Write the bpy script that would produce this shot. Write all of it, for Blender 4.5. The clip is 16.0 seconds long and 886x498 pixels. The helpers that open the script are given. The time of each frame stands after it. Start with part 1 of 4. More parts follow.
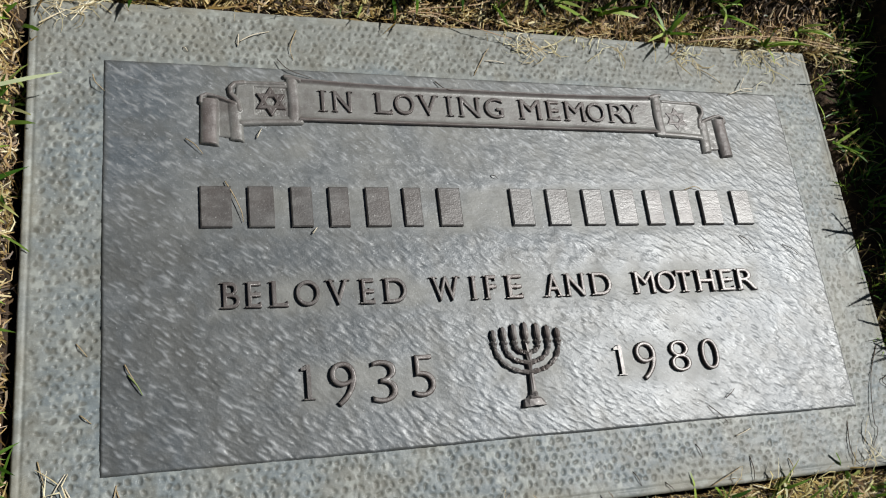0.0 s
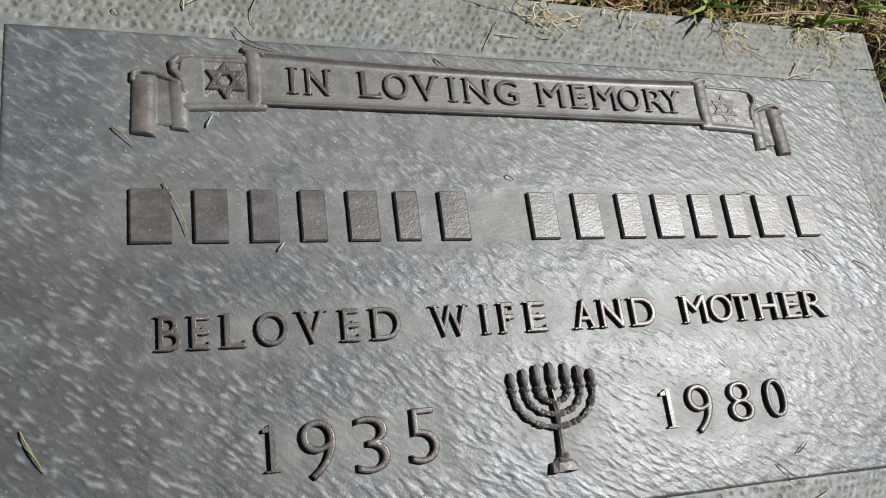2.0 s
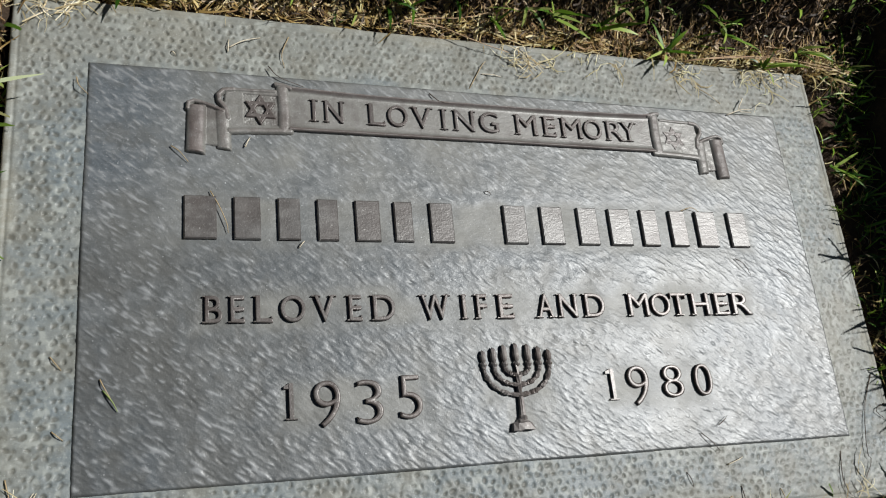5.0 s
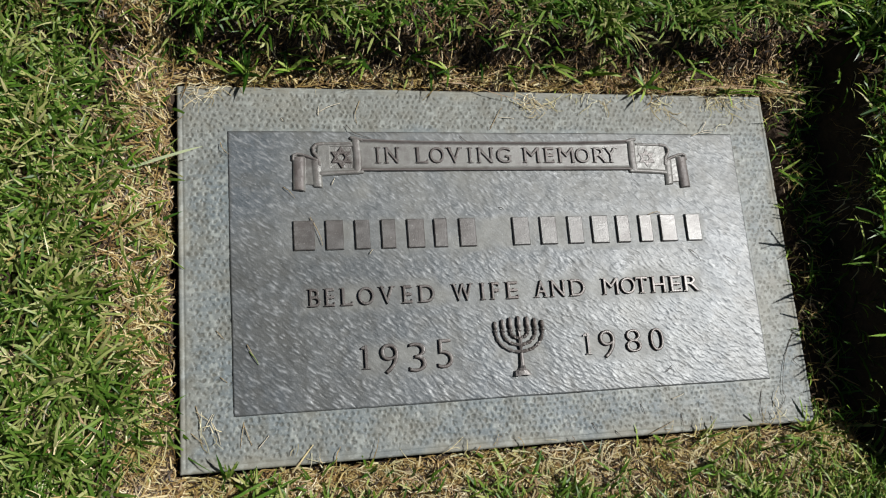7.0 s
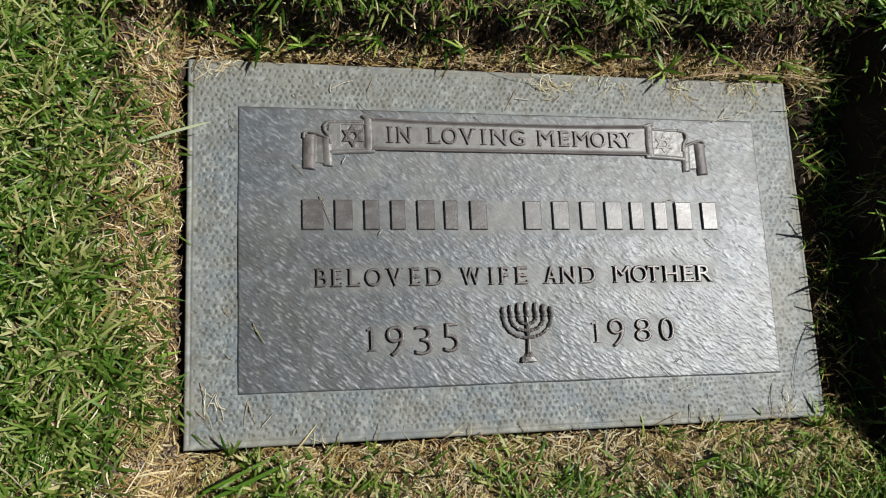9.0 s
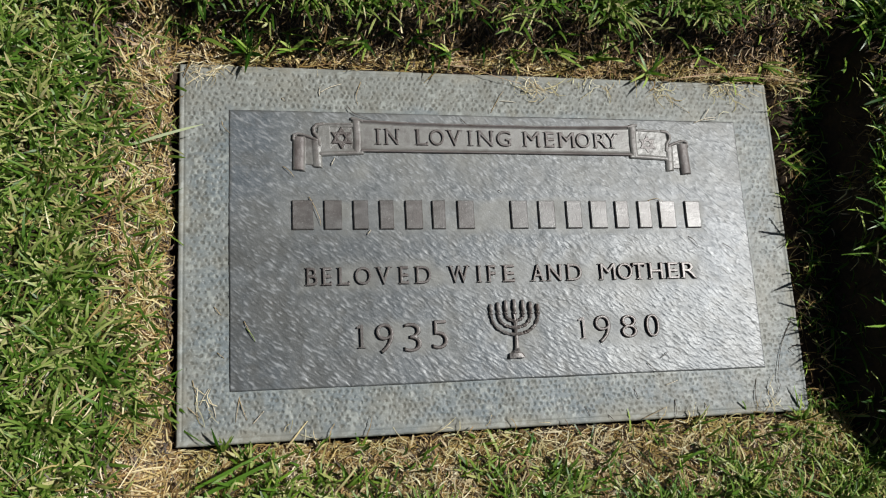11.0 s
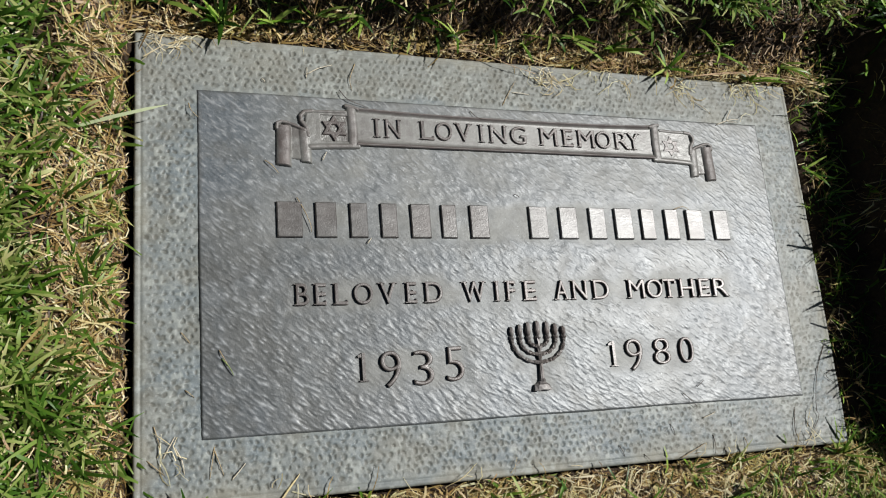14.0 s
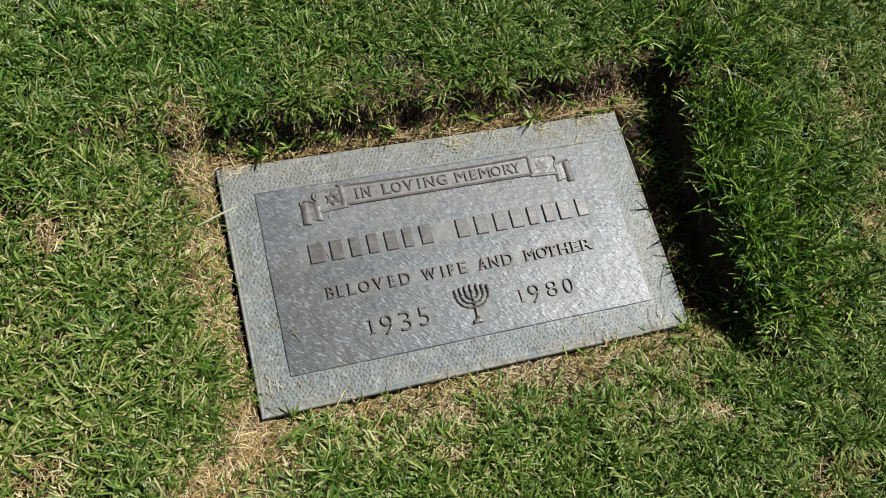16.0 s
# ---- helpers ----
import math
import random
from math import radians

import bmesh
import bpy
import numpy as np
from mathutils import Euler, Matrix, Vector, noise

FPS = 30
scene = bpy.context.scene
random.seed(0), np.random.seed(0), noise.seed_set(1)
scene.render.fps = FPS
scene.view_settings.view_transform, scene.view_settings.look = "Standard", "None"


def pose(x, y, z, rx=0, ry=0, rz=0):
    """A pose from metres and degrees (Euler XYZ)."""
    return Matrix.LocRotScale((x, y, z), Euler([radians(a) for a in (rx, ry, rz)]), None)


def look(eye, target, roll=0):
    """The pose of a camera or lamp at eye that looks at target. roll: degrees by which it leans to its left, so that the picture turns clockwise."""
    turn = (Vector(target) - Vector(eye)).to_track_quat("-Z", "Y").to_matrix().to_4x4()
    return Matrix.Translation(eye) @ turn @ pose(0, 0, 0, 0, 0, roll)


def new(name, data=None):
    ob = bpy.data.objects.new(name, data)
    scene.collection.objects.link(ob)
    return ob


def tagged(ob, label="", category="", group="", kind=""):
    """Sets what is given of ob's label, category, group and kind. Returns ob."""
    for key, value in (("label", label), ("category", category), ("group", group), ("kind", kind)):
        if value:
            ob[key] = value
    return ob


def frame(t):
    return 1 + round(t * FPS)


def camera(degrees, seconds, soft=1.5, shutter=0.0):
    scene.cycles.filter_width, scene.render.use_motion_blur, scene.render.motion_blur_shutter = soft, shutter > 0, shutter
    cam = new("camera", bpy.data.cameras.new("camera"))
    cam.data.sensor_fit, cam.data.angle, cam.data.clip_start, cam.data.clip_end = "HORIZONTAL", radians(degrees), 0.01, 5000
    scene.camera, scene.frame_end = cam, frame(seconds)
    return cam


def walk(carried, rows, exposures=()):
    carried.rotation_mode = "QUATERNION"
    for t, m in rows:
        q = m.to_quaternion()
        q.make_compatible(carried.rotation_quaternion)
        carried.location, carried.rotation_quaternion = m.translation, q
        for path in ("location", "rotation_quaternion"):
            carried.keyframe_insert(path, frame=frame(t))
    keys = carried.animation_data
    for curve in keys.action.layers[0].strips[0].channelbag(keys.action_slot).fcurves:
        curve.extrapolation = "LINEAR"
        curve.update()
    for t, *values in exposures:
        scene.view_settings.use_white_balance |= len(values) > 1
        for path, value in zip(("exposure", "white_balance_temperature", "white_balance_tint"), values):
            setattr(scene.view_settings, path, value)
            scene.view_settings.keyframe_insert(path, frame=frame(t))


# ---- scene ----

# ---------------------------------------------------------------- camera
cam = camera(56.61, 16.0, soft=1.1)
PATH = [
    (0, (-0.2602, -0.1963, 0.5793), (0.0563, 0.1052, -0.3201), 42.44),
    (0.3, (-0.2629, -0.1950, 0.5781), (0.0592, 0.1063, -0.3194), 43.00),
    (0.5, (-0.2613, -0.1948, 0.5774), (0.0611, 0.1074, -0.3197), 43.34),
    (0.8, (-0.2563, -0.1780, 0.5433), (0.0734, 0.1245, -0.3510), 44.19),
    (1, (-0.2490, -0.1649, 0.5107), (0.0786, 0.1404, -0.3835), 43.59),
    (1.2, (-0.2457, -0.1555, 0.4826), (0.0831, 0.1522, -0.4102), 43.43),
    (1.5, (-0.2337, -0.1443, 0.4540), (0.0980, 0.1624, -0.4382), 42.95),
    (1.7, (-0.2326, -0.1419, 0.4476), (0.1085, 0.1631, -0.4416), 43.83),
    (2, (-0.2306, -0.1437, 0.4528), (0.1109, 0.1603, -0.4366), 44.11),
    (2.2, (-0.2337, -0.1469, 0.4588), (0.1116, 0.1579, -0.4288), 44.57),
    (2.5, (-0.2370, -0.1508, 0.4674), (0.1120, 0.1535, -0.4190), 45.49),
    (2.7, (-0.2428, -0.1572, 0.4867), (0.1051, 0.1489, -0.3995), 45.51),
    (3, (-0.2565, -0.1703, 0.5304), (0.0919, 0.1330, -0.3566), 45.83),
    (3.2, (-0.2617, -0.1820, 0.5490), (0.0852, 0.1263, -0.3368), 44.97),
    (5.3, (-0.2567, -0.1837, 0.5735), (0.0735, 0.1222, -0.3194), 44.73),
    (5.5, (-0.2588, -0.1816, 0.6089), (0.0711, 0.0971, -0.2930), 46.01),
    (5.8, (-0.2756, -0.1998, 0.6968), (0.0164, 0.0563, -0.2247), 46.31),
    (6, (-0.2870, -0.2059, 0.7670), (-0.0161, 0.0200, -0.1687), 46.69),
    (6.2, (-0.2977, -0.2170, 0.8315), (-0.0399, 0.0010, -0.1098), 45.40),
    (6.5, (-0.3068, -0.2142, 0.8845), (-0.0705, 0.0076, -0.0616), 41.63),
    (6.7, (-0.3067, -0.1998, 0.8808), (-0.0677, 0.0211, -0.0647), 42.62),
    (7, (-0.2883, -0.1809, 0.8601), (-0.0545, 0.0344, -0.0880), 44.29),
    (7.2, (-0.2770, -0.1733, 0.8582), (-0.0446, 0.0305, -0.0929), 45.37),
    (7.5, (-0.2647, -0.1744, 0.8626), (-0.0452, 0.0234, -0.0927), 45.98),
    (7.7, (-0.2638, -0.1714, 0.8580), (-0.0482, 0.0162, -0.1003), 47.50),
    (8, (-0.2719, -0.1714, 0.8564), (-0.0594, 0.0129, -0.1032), 47.69),
    (8.2, (-0.2770, -0.1671, 0.8544), (-0.0652, 0.0155, -0.1057), 47.87),
    (10.5, (-0.2737, -0.1744, 0.8642), (-0.0607, 0.0148, -0.0944), 46.51),
    (10.7, (-0.2719, -0.1796, 0.8671), (-0.0576, 0.0140, -0.0903), 46.00),
    (11, (-0.2705, -0.1864, 0.8694), (-0.0552, 0.0120, -0.0868), 45.43),
    (11.2, (-0.2686, -0.1924, 0.8695), (-0.0526, 0.0106, -0.0856), 44.88),
    (11.5, (-0.2638, -0.1913, 0.8676), (-0.0444, 0.0108, -0.0868), 45.35),
    (11.7, (-0.2594, -0.1973, 0.8624), (-0.0392, 0.0137, -0.0899), 44.06),
    (12, (-0.2572, -0.1894, 0.8503), (-0.0305, 0.0138, -0.1023), 45.59),
    (12.2, (-0.2601, -0.1929, 0.8314), (-0.0113, 0.0164, -0.1143), 46.94),
    (12.5, (-0.2833, -0.1949, 0.7937), (-0.0092, 0.0268, -0.1421), 47.25),
    (12.7, (-0.3025, -0.1918, 0.7735), (-0.0164, 0.0393, -0.1564), 47.79),
    (13, (-0.3310, -0.1751, 0.7291), (-0.0030, 0.0674, -0.1839), 50.96),
    (13.2, (-0.3388, -0.1652, 0.7100), (-0.0057, 0.0833, -0.1995), 50.80),
    (13.5, (-0.3477, -0.1558, 0.6794), (-0.0044, 0.0884, -0.2275), 53.22),
    (13.7, (-0.3493, -0.1592, 0.6708), (-0.0019, 0.0800, -0.2359), 53.97),
    (14, (-0.3469, -0.1667, 0.6996), (-0.0058, 0.0590, -0.2129), 54.13),
    (14.2, (-0.3413, -0.1743, 0.7591), (-0.0121, 0.0508, -0.1579), 52.64),
    (14.5, (-0.3260, -0.2099, 0.8900), (-0.0314, 0.0288, -0.0353), 46.74),
    (14.7, (-0.3139, -0.2511, 0.9804), (-0.0444, -0.0042, 0.0496), 43.89),
    (15, (-0.3041, -0.3278, 1.1198), (-0.0501, -0.0614, 0.1900), 40.74),
    (15.2, (-0.3067, -0.3851, 1.1891), (-0.0692, -0.0980, 0.2611), 36.96),
    (15.5, (-0.3048, -0.4333, 1.2200), (-0.0848, -0.1215, 0.2957), 32.33),
    (15.7, (-0.3255, -0.4325, 1.2263), (-0.0943, -0.1225, 0.3041), 32.65),
    (16, (-0.3681, -0.3970, 1.2303), (-0.1120, -0.0983, 0.3110), 27.90),
]
walk(cam, [(t, look(eye, target, roll)) for t, eye, target, roll in PATH], [(0.0, 0.0), (14.4, 0.0), (15.2, 0.13), (16.0, 0.26)])

# ---------------------------------------------------------------- daylight
SUN_AZ, SUN_EL = 15.0, 55.0          # degrees from +x towards +y, and above the horizon
world = bpy.data.worlds.new("sky")
scene.world = world
world.use_nodes = True
wn = world.node_tree.nodes
sky = wn.new("ShaderNodeTexSky")
sky.sky_type, sky.sun_disc = "NISHITA", False
sky.sun_elevation, sky.sun_rotation = radians(SUN_EL), radians(90 - SUN_AZ)
wn["Background"].inputs["Strength"].default_value = 0.0205
world.node_tree.links.new(sky.outputs["Color"], wn["Background"].inputs["Color"])
sun = bpy.data.lights.new("sun", "SUN")
sun.energy, sun.angle, sun.color = 5.75, radians(0.53), (0.968, 0.96, 0.935)
SUN_DIR = Vector((math.cos(radians(SUN_EL)) * math.cos(radians(SUN_AZ)),
                  math.cos(radians(SUN_EL)) * math.sin(radians(SUN_AZ)), math.sin(radians(SUN_EL))))
new("sun", sun).matrix_world = look(SUN_DIR * 30, (0, 0, 0))


# ---------------------------------------------------------------- materials
def material(name):
    m = bpy.data.materials.new(name)
    m.use_nodes = True
    return m, m.node_tree.nodes, m.node_tree.links, m.node_tree.nodes["Principled BSDF"]


def rgb(c):
    return (*c, 1.0)


def noise_node(nodes, links, scale, detail=4.0, rough=0.55, vec=None, stretch=None, turn=0.0):
    n = nodes.new("ShaderNodeTexNoise")
    n.inputs["Scale"].default_value, n.inputs["Detail"].default_value, n.inputs["Roughness"].default_value = scale, detail, rough
    co = nodes.new("ShaderNodeTexCoord").outputs["Object"] if vec is None else vec
    if stretch:
        mp = nodes.new("ShaderNodeMapping")
        mp.inputs["Scale"].default_value = stretch
        mp.inputs["Rotation"].default_value = (0, 0, radians(turn))
        links.new(co, mp.inputs["Vector"])
        co = mp.outputs["Vector"]
    links.new(co, n.inputs["Vector"])
    return n.outputs["Fac"]


def ramp(nodes, links, fac, *stops):
    r = nodes.new("ShaderNodeValToRGB")
    while len(r.color_ramp.elements) < len(stops):
        r.color_ramp.elements.new(0.5)
    for e, (p, c) in zip(r.color_ramp.elements, stops):
        e.position, e.color = p, rgb(c) if len(c) == 3 else c
    links.new(fac, r.inputs["Fac"])
    return r.outputs["Color"]


def mix(nodes, links, fac, a, b, how="MIX"):
    n = nodes.new("ShaderNodeMix")
    n.data_type, n.blend_type = "RGBA", how
    for sock, v in ((n.inputs[0], fac), (n.inputs[6], a), (n.inputs[7], b)):
        if isinstance(v, (int, float)):
            sock.default_value = v
        elif isinstance(v, tuple):
            sock.default_value = rgb(v)
        else:
            links.new(v, sock)
    return n.outputs[2]


def calc(nodes, links, how, a, b=0.0, clamp=False):
    n = nodes.new("ShaderNodeMath")
    n.operation, n.use_clamp = how, clamp
    for sock, v in zip(n.inputs, (a, b)):
        if isinstance(v, (int, float)):
            sock.default_value = v
        else:
            links.new(v, sock)
    return n.outputs[0]


def bump(nodes, links, bsdf, height, strength, dist):
    b = nodes.new("ShaderNodeBump")
    b.inputs["Strength"].default_value, b.inputs["Distance"].default_value = strength, dist
    links.new(height, b.inputs["Height"])
    links.new(b.outputs["Normal"], bsdf.inputs["Normal"])


def attribute(nodes, name):
    a = nodes.new("ShaderNodeAttribute")
    a.attribute_name = name
    return a.outputs["Fac"]


def metal_material(name, cool, warm, pale, rough, metallic, use_dust=False, gloss=0.4, specks=True, stain=0.7, patina=0.0):
    """Weathered cast metal: cool grey, warm brown stains, pale oxide specks."""
    m, n, l, b = material(name)
    broad = noise_node(n, l, 9.0, 5.0, 0.6)
    streak = noise_node(n, l, 60.0, 4.0, 0.6, None, (1.0, 2.6, 1.0), 42.0)
    speck = noise_node(n, l, 420.0, 2.0, 0.5)
    warmth = ramp(n, l, broad, (0.42, (0, 0, 0)), (0.66, (1, 1, 1)))
    if use_dust:
        warmth = calc(n, l, "MAXIMUM", calc(n, l, "MULTIPLY", warmth, stain), calc(n, l, "MULTIPLY", attribute(n, "dust"), 0.85))
    col = mix(n, l, warmth, cool, warm)
    col = mix(n, l, calc(n, l, "MULTIPLY", ramp(n, l, streak, (0.45, (0, 0, 0)), (0.75, (1, 1, 1))), 0.35), col, pale)
    col = mix(n, l, calc(n, l, "MULTIPLY", ramp(n, l, speck, (0.62, (0, 0, 0)), (0.72, (1, 1, 1))), 0.4), col, pale)
    blotch = noise_node(n, l, 38.0, 3.0, 0.6)
    col = mix(n, l, calc(n, l, "MULTIPLY", ramp(n, l, blotch, (0.50, (0, 0, 0)), (0.62, (1, 1, 1))), 0.48), col, tuple(0.62 * c for c in warm))
    dots = n.new("ShaderNodeTexVoronoi")
    dots.inputs["Scale"].default_value = 330.0
    l.new(n.new("ShaderNodeTexCoord").outputs["Object"], dots.inputs["Vector"])
    chosen = n.new("ShaderNodeSeparateColor")
    l.new(dots.outputs["Color"], chosen.inputs["Color"])
    size = calc(n, l, "MULTIPLY", calc(n, l, "POWER", chosen.outputs["Red"], 4.0), 0.20 if specks else 0.0)
    col = mix(n, l, calc(n, l, "MULTIPLY", calc(n, l, "LESS_THAN", dots.outputs["Distance"], size), 0.5), col, tuple(min(2.0 * c, 0.7) for c in pale))
    grain = noise_node(n, l, 1100.0, 2.0, 0.6)
    col = mix(n, l, calc(n, l, "MULTIPLY", ramp(n, l, grain, (0.66, (0, 0, 0)), (0.74, (1, 1, 1))), 0.55), col, tuple(min(1.5 * c, 0.8) for c in pale))
    col = mix(n, l, calc(n, l, "MULTIPLY", ramp(n, l, grain, (0.30, (1, 1, 1)), (0.42, (0, 0, 0))), 0.45), col, tuple(0.5 * c for c in warm))
    if use_dust:
        if patina:
            chalk = ramp(n, l, noise_node(n, l, 26.0, 4.0, 0.6), (0.36, (0.35, 0.35, 0.35)), (0.60, (1, 1, 1)))
            col = mix(n, l, calc(n, l, "MULTIPLY", calc(n, l, "MULTIPLY", attribute(n, "dust"), chalk), patina), col, (0.195, 0.195, 0.175))
        col = mix(n, l, calc(n, l, "MULTIPLY", attribute(n, "worn"), 0.70), col, pale)
        # darker in the base's dents and on the plaque's rim and lower left
        col = mix(n, l, calc(n, l, "MULTIPLY", attribute(n, "darkening"), 0.72), col, tuple(0.42 * c for c in warm))
    l.new(col, b.inputs["Base Color"])
    b.inputs["Metallic"].default_value, b.inputs["Specular IOR Level"].default_value = metallic, gloss
    rg = n.new("ShaderNodeMapRange")
    rg.inputs["To Min"].default_value, rg.inputs["To Max"].default_value = rough - 0.07, rough + 0.09
    l.new(noise_node(n, l, 35.0, 4.0), rg.inputs["Value"])
    l.new(calc(n, l, "ADD", rg.outputs["Result"], calc(n, l, "MULTIPLY", attribute(n, "dust"), 0.10 if use_dust else 0.0)), b.inputs["Roughness"])
    bump(n, l, b, calc(n, l, "ADD", noise_node(n, l, 700.0, 2.0), calc(n, l, "MULTIPLY", noise_node(n, l, 190.0, 3.0, 0.6, None, (1.0, 2.2, 1.0), 42.0), 1.3)), 0.30, 0.0004)
    return m


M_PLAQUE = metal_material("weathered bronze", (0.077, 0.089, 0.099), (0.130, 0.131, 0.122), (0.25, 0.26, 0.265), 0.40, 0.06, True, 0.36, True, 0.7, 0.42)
M_LETTER = metal_material("dark bronze", (0.076, 0.067, 0.063), (0.062, 0.045, 0.039), (0.20, 0.185, 0.175), 0.37, 0.14, False, 0.42)
M_NAME = metal_material("grey bronze", (0.090, 0.087, 0.084), (0.072, 0.062, 0.057), (0.22, 0.215, 0.205), 0.37, 0.12, False, 0.42)
M_BASE = metal_material("pebbled base", (0.128, 0.151, 0.160), (0.216, 0.206, 0.166), (0.31, 0.325, 0.30), 0.45, 0.0, True, 0.24, False)


def leaf_material(name, stops, through_col, rough=0.42, mixed=0.35, tint=(0.75, 0.9, 0.6), gloss=0.5, fresh_stops=None):
    """Grass: a hue for every blade, mottled along it, with light passing through; fresh lawn is greener than tired lawn."""
    m, n, l, b = material(name)
    geo = n.new("ShaderNodeNewGeometry")
    col = ramp(n, l, geo.outputs["Random Per Island"], *stops)
    if fresh_stops:
        col = mix(n, l, attribute(n, "fresh"), col, ramp(n, l, geo.outputs["Random Per Island"], *fresh_stops))
    fine = noise_node(n, l, 160.0, 3.0)
    patch = noise_node(n, l, 16.0, 3.0)
    col = mix(n, l, calc(n, l, "MULTIPLY", fine, 0.3), col, through_col, "MULTIPLY")
    col = mix(n, l, ramp(n, l, patch, (0.42, (0, 0, 0)), (0.68, (0.55, 0.55, 0.55))), col, tint, "MULTIPLY")
    l.new(col, b.inputs["Base Color"])
    b.inputs["Roughness"].default_value, b.inputs["Specular IOR Level"].default_value = rough, gloss
    tr = n.new("ShaderNodeBsdfTranslucent")
    l.new(mix(n, l, 0.3, col, through_col), tr.inputs["Color"])
    sh = n.new("ShaderNodeMixShader")
    sh.inputs[0].default_value = mixed
    out = n["Material Output"]
    l.new(b.outputs[0], sh.inputs[1])
    l.new(tr.outputs[0], sh.inputs[2])
    l.new(sh.outputs[0], out.inputs["Surface"])
    return m


M_GRASS = leaf_material("grass", ((0.0, (0.043, 0.100, 0.009)), (0.30, (0.100, 0.191, 0.020)), (0.50, (0.195, 0.280, 0.053)),
                                  (0.62, (0.305, 0.345, 0.102)), (0.86, (0.445, 0.430, 0.180)), (1.0, (0.590, 0.510, 0.300))), (0.360, 0.460, 0.060), 0.46, 0.20, (0.74, 0.82, 0.54), 0.36,
                        ((0.0, (0.023, 0.079, 0.006)), (0.45, (0.071, 0.170, 0.021)), (0.75, (0.155, 0.268, 0.044)), (0.92, (0.270, 0.349, 0.104)), (1.0, (0.427, 0.409, 0.186))))
M_LUSH = leaf_material("lush grass", ((0.0, (0.012, 0.048, 0.004)), (0.45, (0.038, 0.103, 0.009)), (0.70, (0.140, 0.262, 0.022)),
                                      (0.88, (0.275, 0.410, 0.052)), (1.0, (0.440, 0.490, 0.170))), (0.300, 0.450, 0.045), 0.42, 0.18, (0.55, 0.72, 0.44), 0.40)
M_STRAW = leaf_material("dry straw", ((0.0, (0.15, 0.085, 0.030)), (0.35, (0.36, 0.240, 0.086)), (0.7, (0.56, 0.43, 0.200)),
                                      (1.0, (0.74, 0.66, 0.43))), (0.70, 0.56, 0.28), 0.45, 0.2)
M_HAY = leaf_material("bleached hay", ((0.0, (0.36, 0.28, 0.15)), (0.5, (0.60, 0.51, 0.32)), (1.0, (0.78, 0.72, 0.54))), (0.7, 0.6, 0.42), 0.45, 0.15)
M_PALE_BLADE = leaf_material("pale blade", ((0.0, (0.36, 0.42, 0.22)), (1.0, (0.44, 0.48, 0.30))), (0.5, 0.55, 0.3), 0.4, 0.2)
M_SOILBITS = leaf_material("brown thatch", ((0.0, (0.026, 0.016, 0.009)), (0.45, (0.088, 0.054, 0.026)), (0.82, (0.32, 0.195, 0.088)),
                                            (1.0, (0.58, 0.46, 0.32))), (0.35, 0.2, 0.09), 0.5, 0.1)


def ground_material():
    m, n, l, b = material("soil and turf")
    co = n.new("ShaderNodeTexCoord").outputs["Object"]
    broad, fine = noise_node(n, l, 14.0, 6.0, 0.65, co), noise_node(n, l, 130.0, 5.0, 0.7, co)
    soil = ramp(n, l, fine, (0.3, (0.010, 0.007, 0.004)), (0.55, (0.026, 0.016, 0.008)), (0.75, (0.075, 0.045, 0.022)))
    soil = mix(n, l, calc(n, l, "MULTIPLY", broad, 0.35), soil, (0.11, 0.06, 0.03))
    far = n.new("ShaderNodeVectorMath")
    far.operation = "LENGTH"
    oval = n.new("ShaderNodeVectorMath")
    oval.operation = "MULTIPLY_ADD"
    oval.inputs[1].default_value, oval.inputs[2].default_value = (0.8, 1.4, 0.0), (-0.1, 0.0, 0.0)
    l.new(co, oval.inputs[0])
    l.new(oval.outputs["Vector"], far.inputs[0])
    reach = n.new("ShaderNodeMapRange")
    reach.inputs["From Min"].default_value, reach.inputs["From Max"].default_value = 0.78, 0.95
    l.new(far.outputs["Value"], reach.inputs["Value"])
    green = ramp(n, l, noise_node(n, l, 40.0, 6.0, 0.7, co), (0.3, (0.032, 0.058, 0.012)), (0.7, (0.105, 0.15, 0.036)))
    l.new(mix(n, l, reach.outputs["Result"], soil, green), b.inputs["Base Color"])
    b.inputs["Roughness"].default_value = 0.95
    bump(n, l, b, fine, 0.9, 0.006)
    return m


M_GROUND = ground_material()


def plain(name, col, rough=0.6):
    m, n, l, b = material(name)
    f = noise_node(n, l, 220.0, 3.0)
    l.new(mix(n, l, calc(n, l, "MULTIPLY", f, 0.6), col, tuple(c * 0.55 for c in col)), b.inputs["Base Color"])
    b.inputs["Roughness"].default_value = rough
    return m


M_PALE, M_TAN = plain("bleached straw", (0.62, 0.55, 0.42)), plain("tan straw", (0.36, 0.27, 0.15))
M_DARK, M_LONG = plain("dark stalk", (0.075, 0.055, 0.04)), plain("pine needle", (0.46, 0.30, 0.17))
M_STALK = plain("green stalk", (0.2, 0.26, 0.08))


# ---------------------------------------------------------------- mesh helpers
def mesh_quads(name, co, quads, smooth=True):
    """A mesh from arrays of places (n, 3) and of four corners a face (m, 4)."""
    me = bpy.data.meshes.new(name)
    co, quads = np.asarray(co, np.float32), np.asarray(quads, np.int32)
    me.vertices.add(len(co))
    me.vertices.foreach_set("co", co.ravel())
    me.loops.add(quads.size)
    me.loops.foreach_set("vertex_index", quads.ravel())
    me.polygons.add(len(quads))
    me.polygons.foreach_set("loop_start", np.arange(0, quads.size, 4, dtype=np.int32))
    me.update(calc_edges=True)
    me.polygons.foreach_set("use_smooth", np.full(len(quads), smooth))
    return me


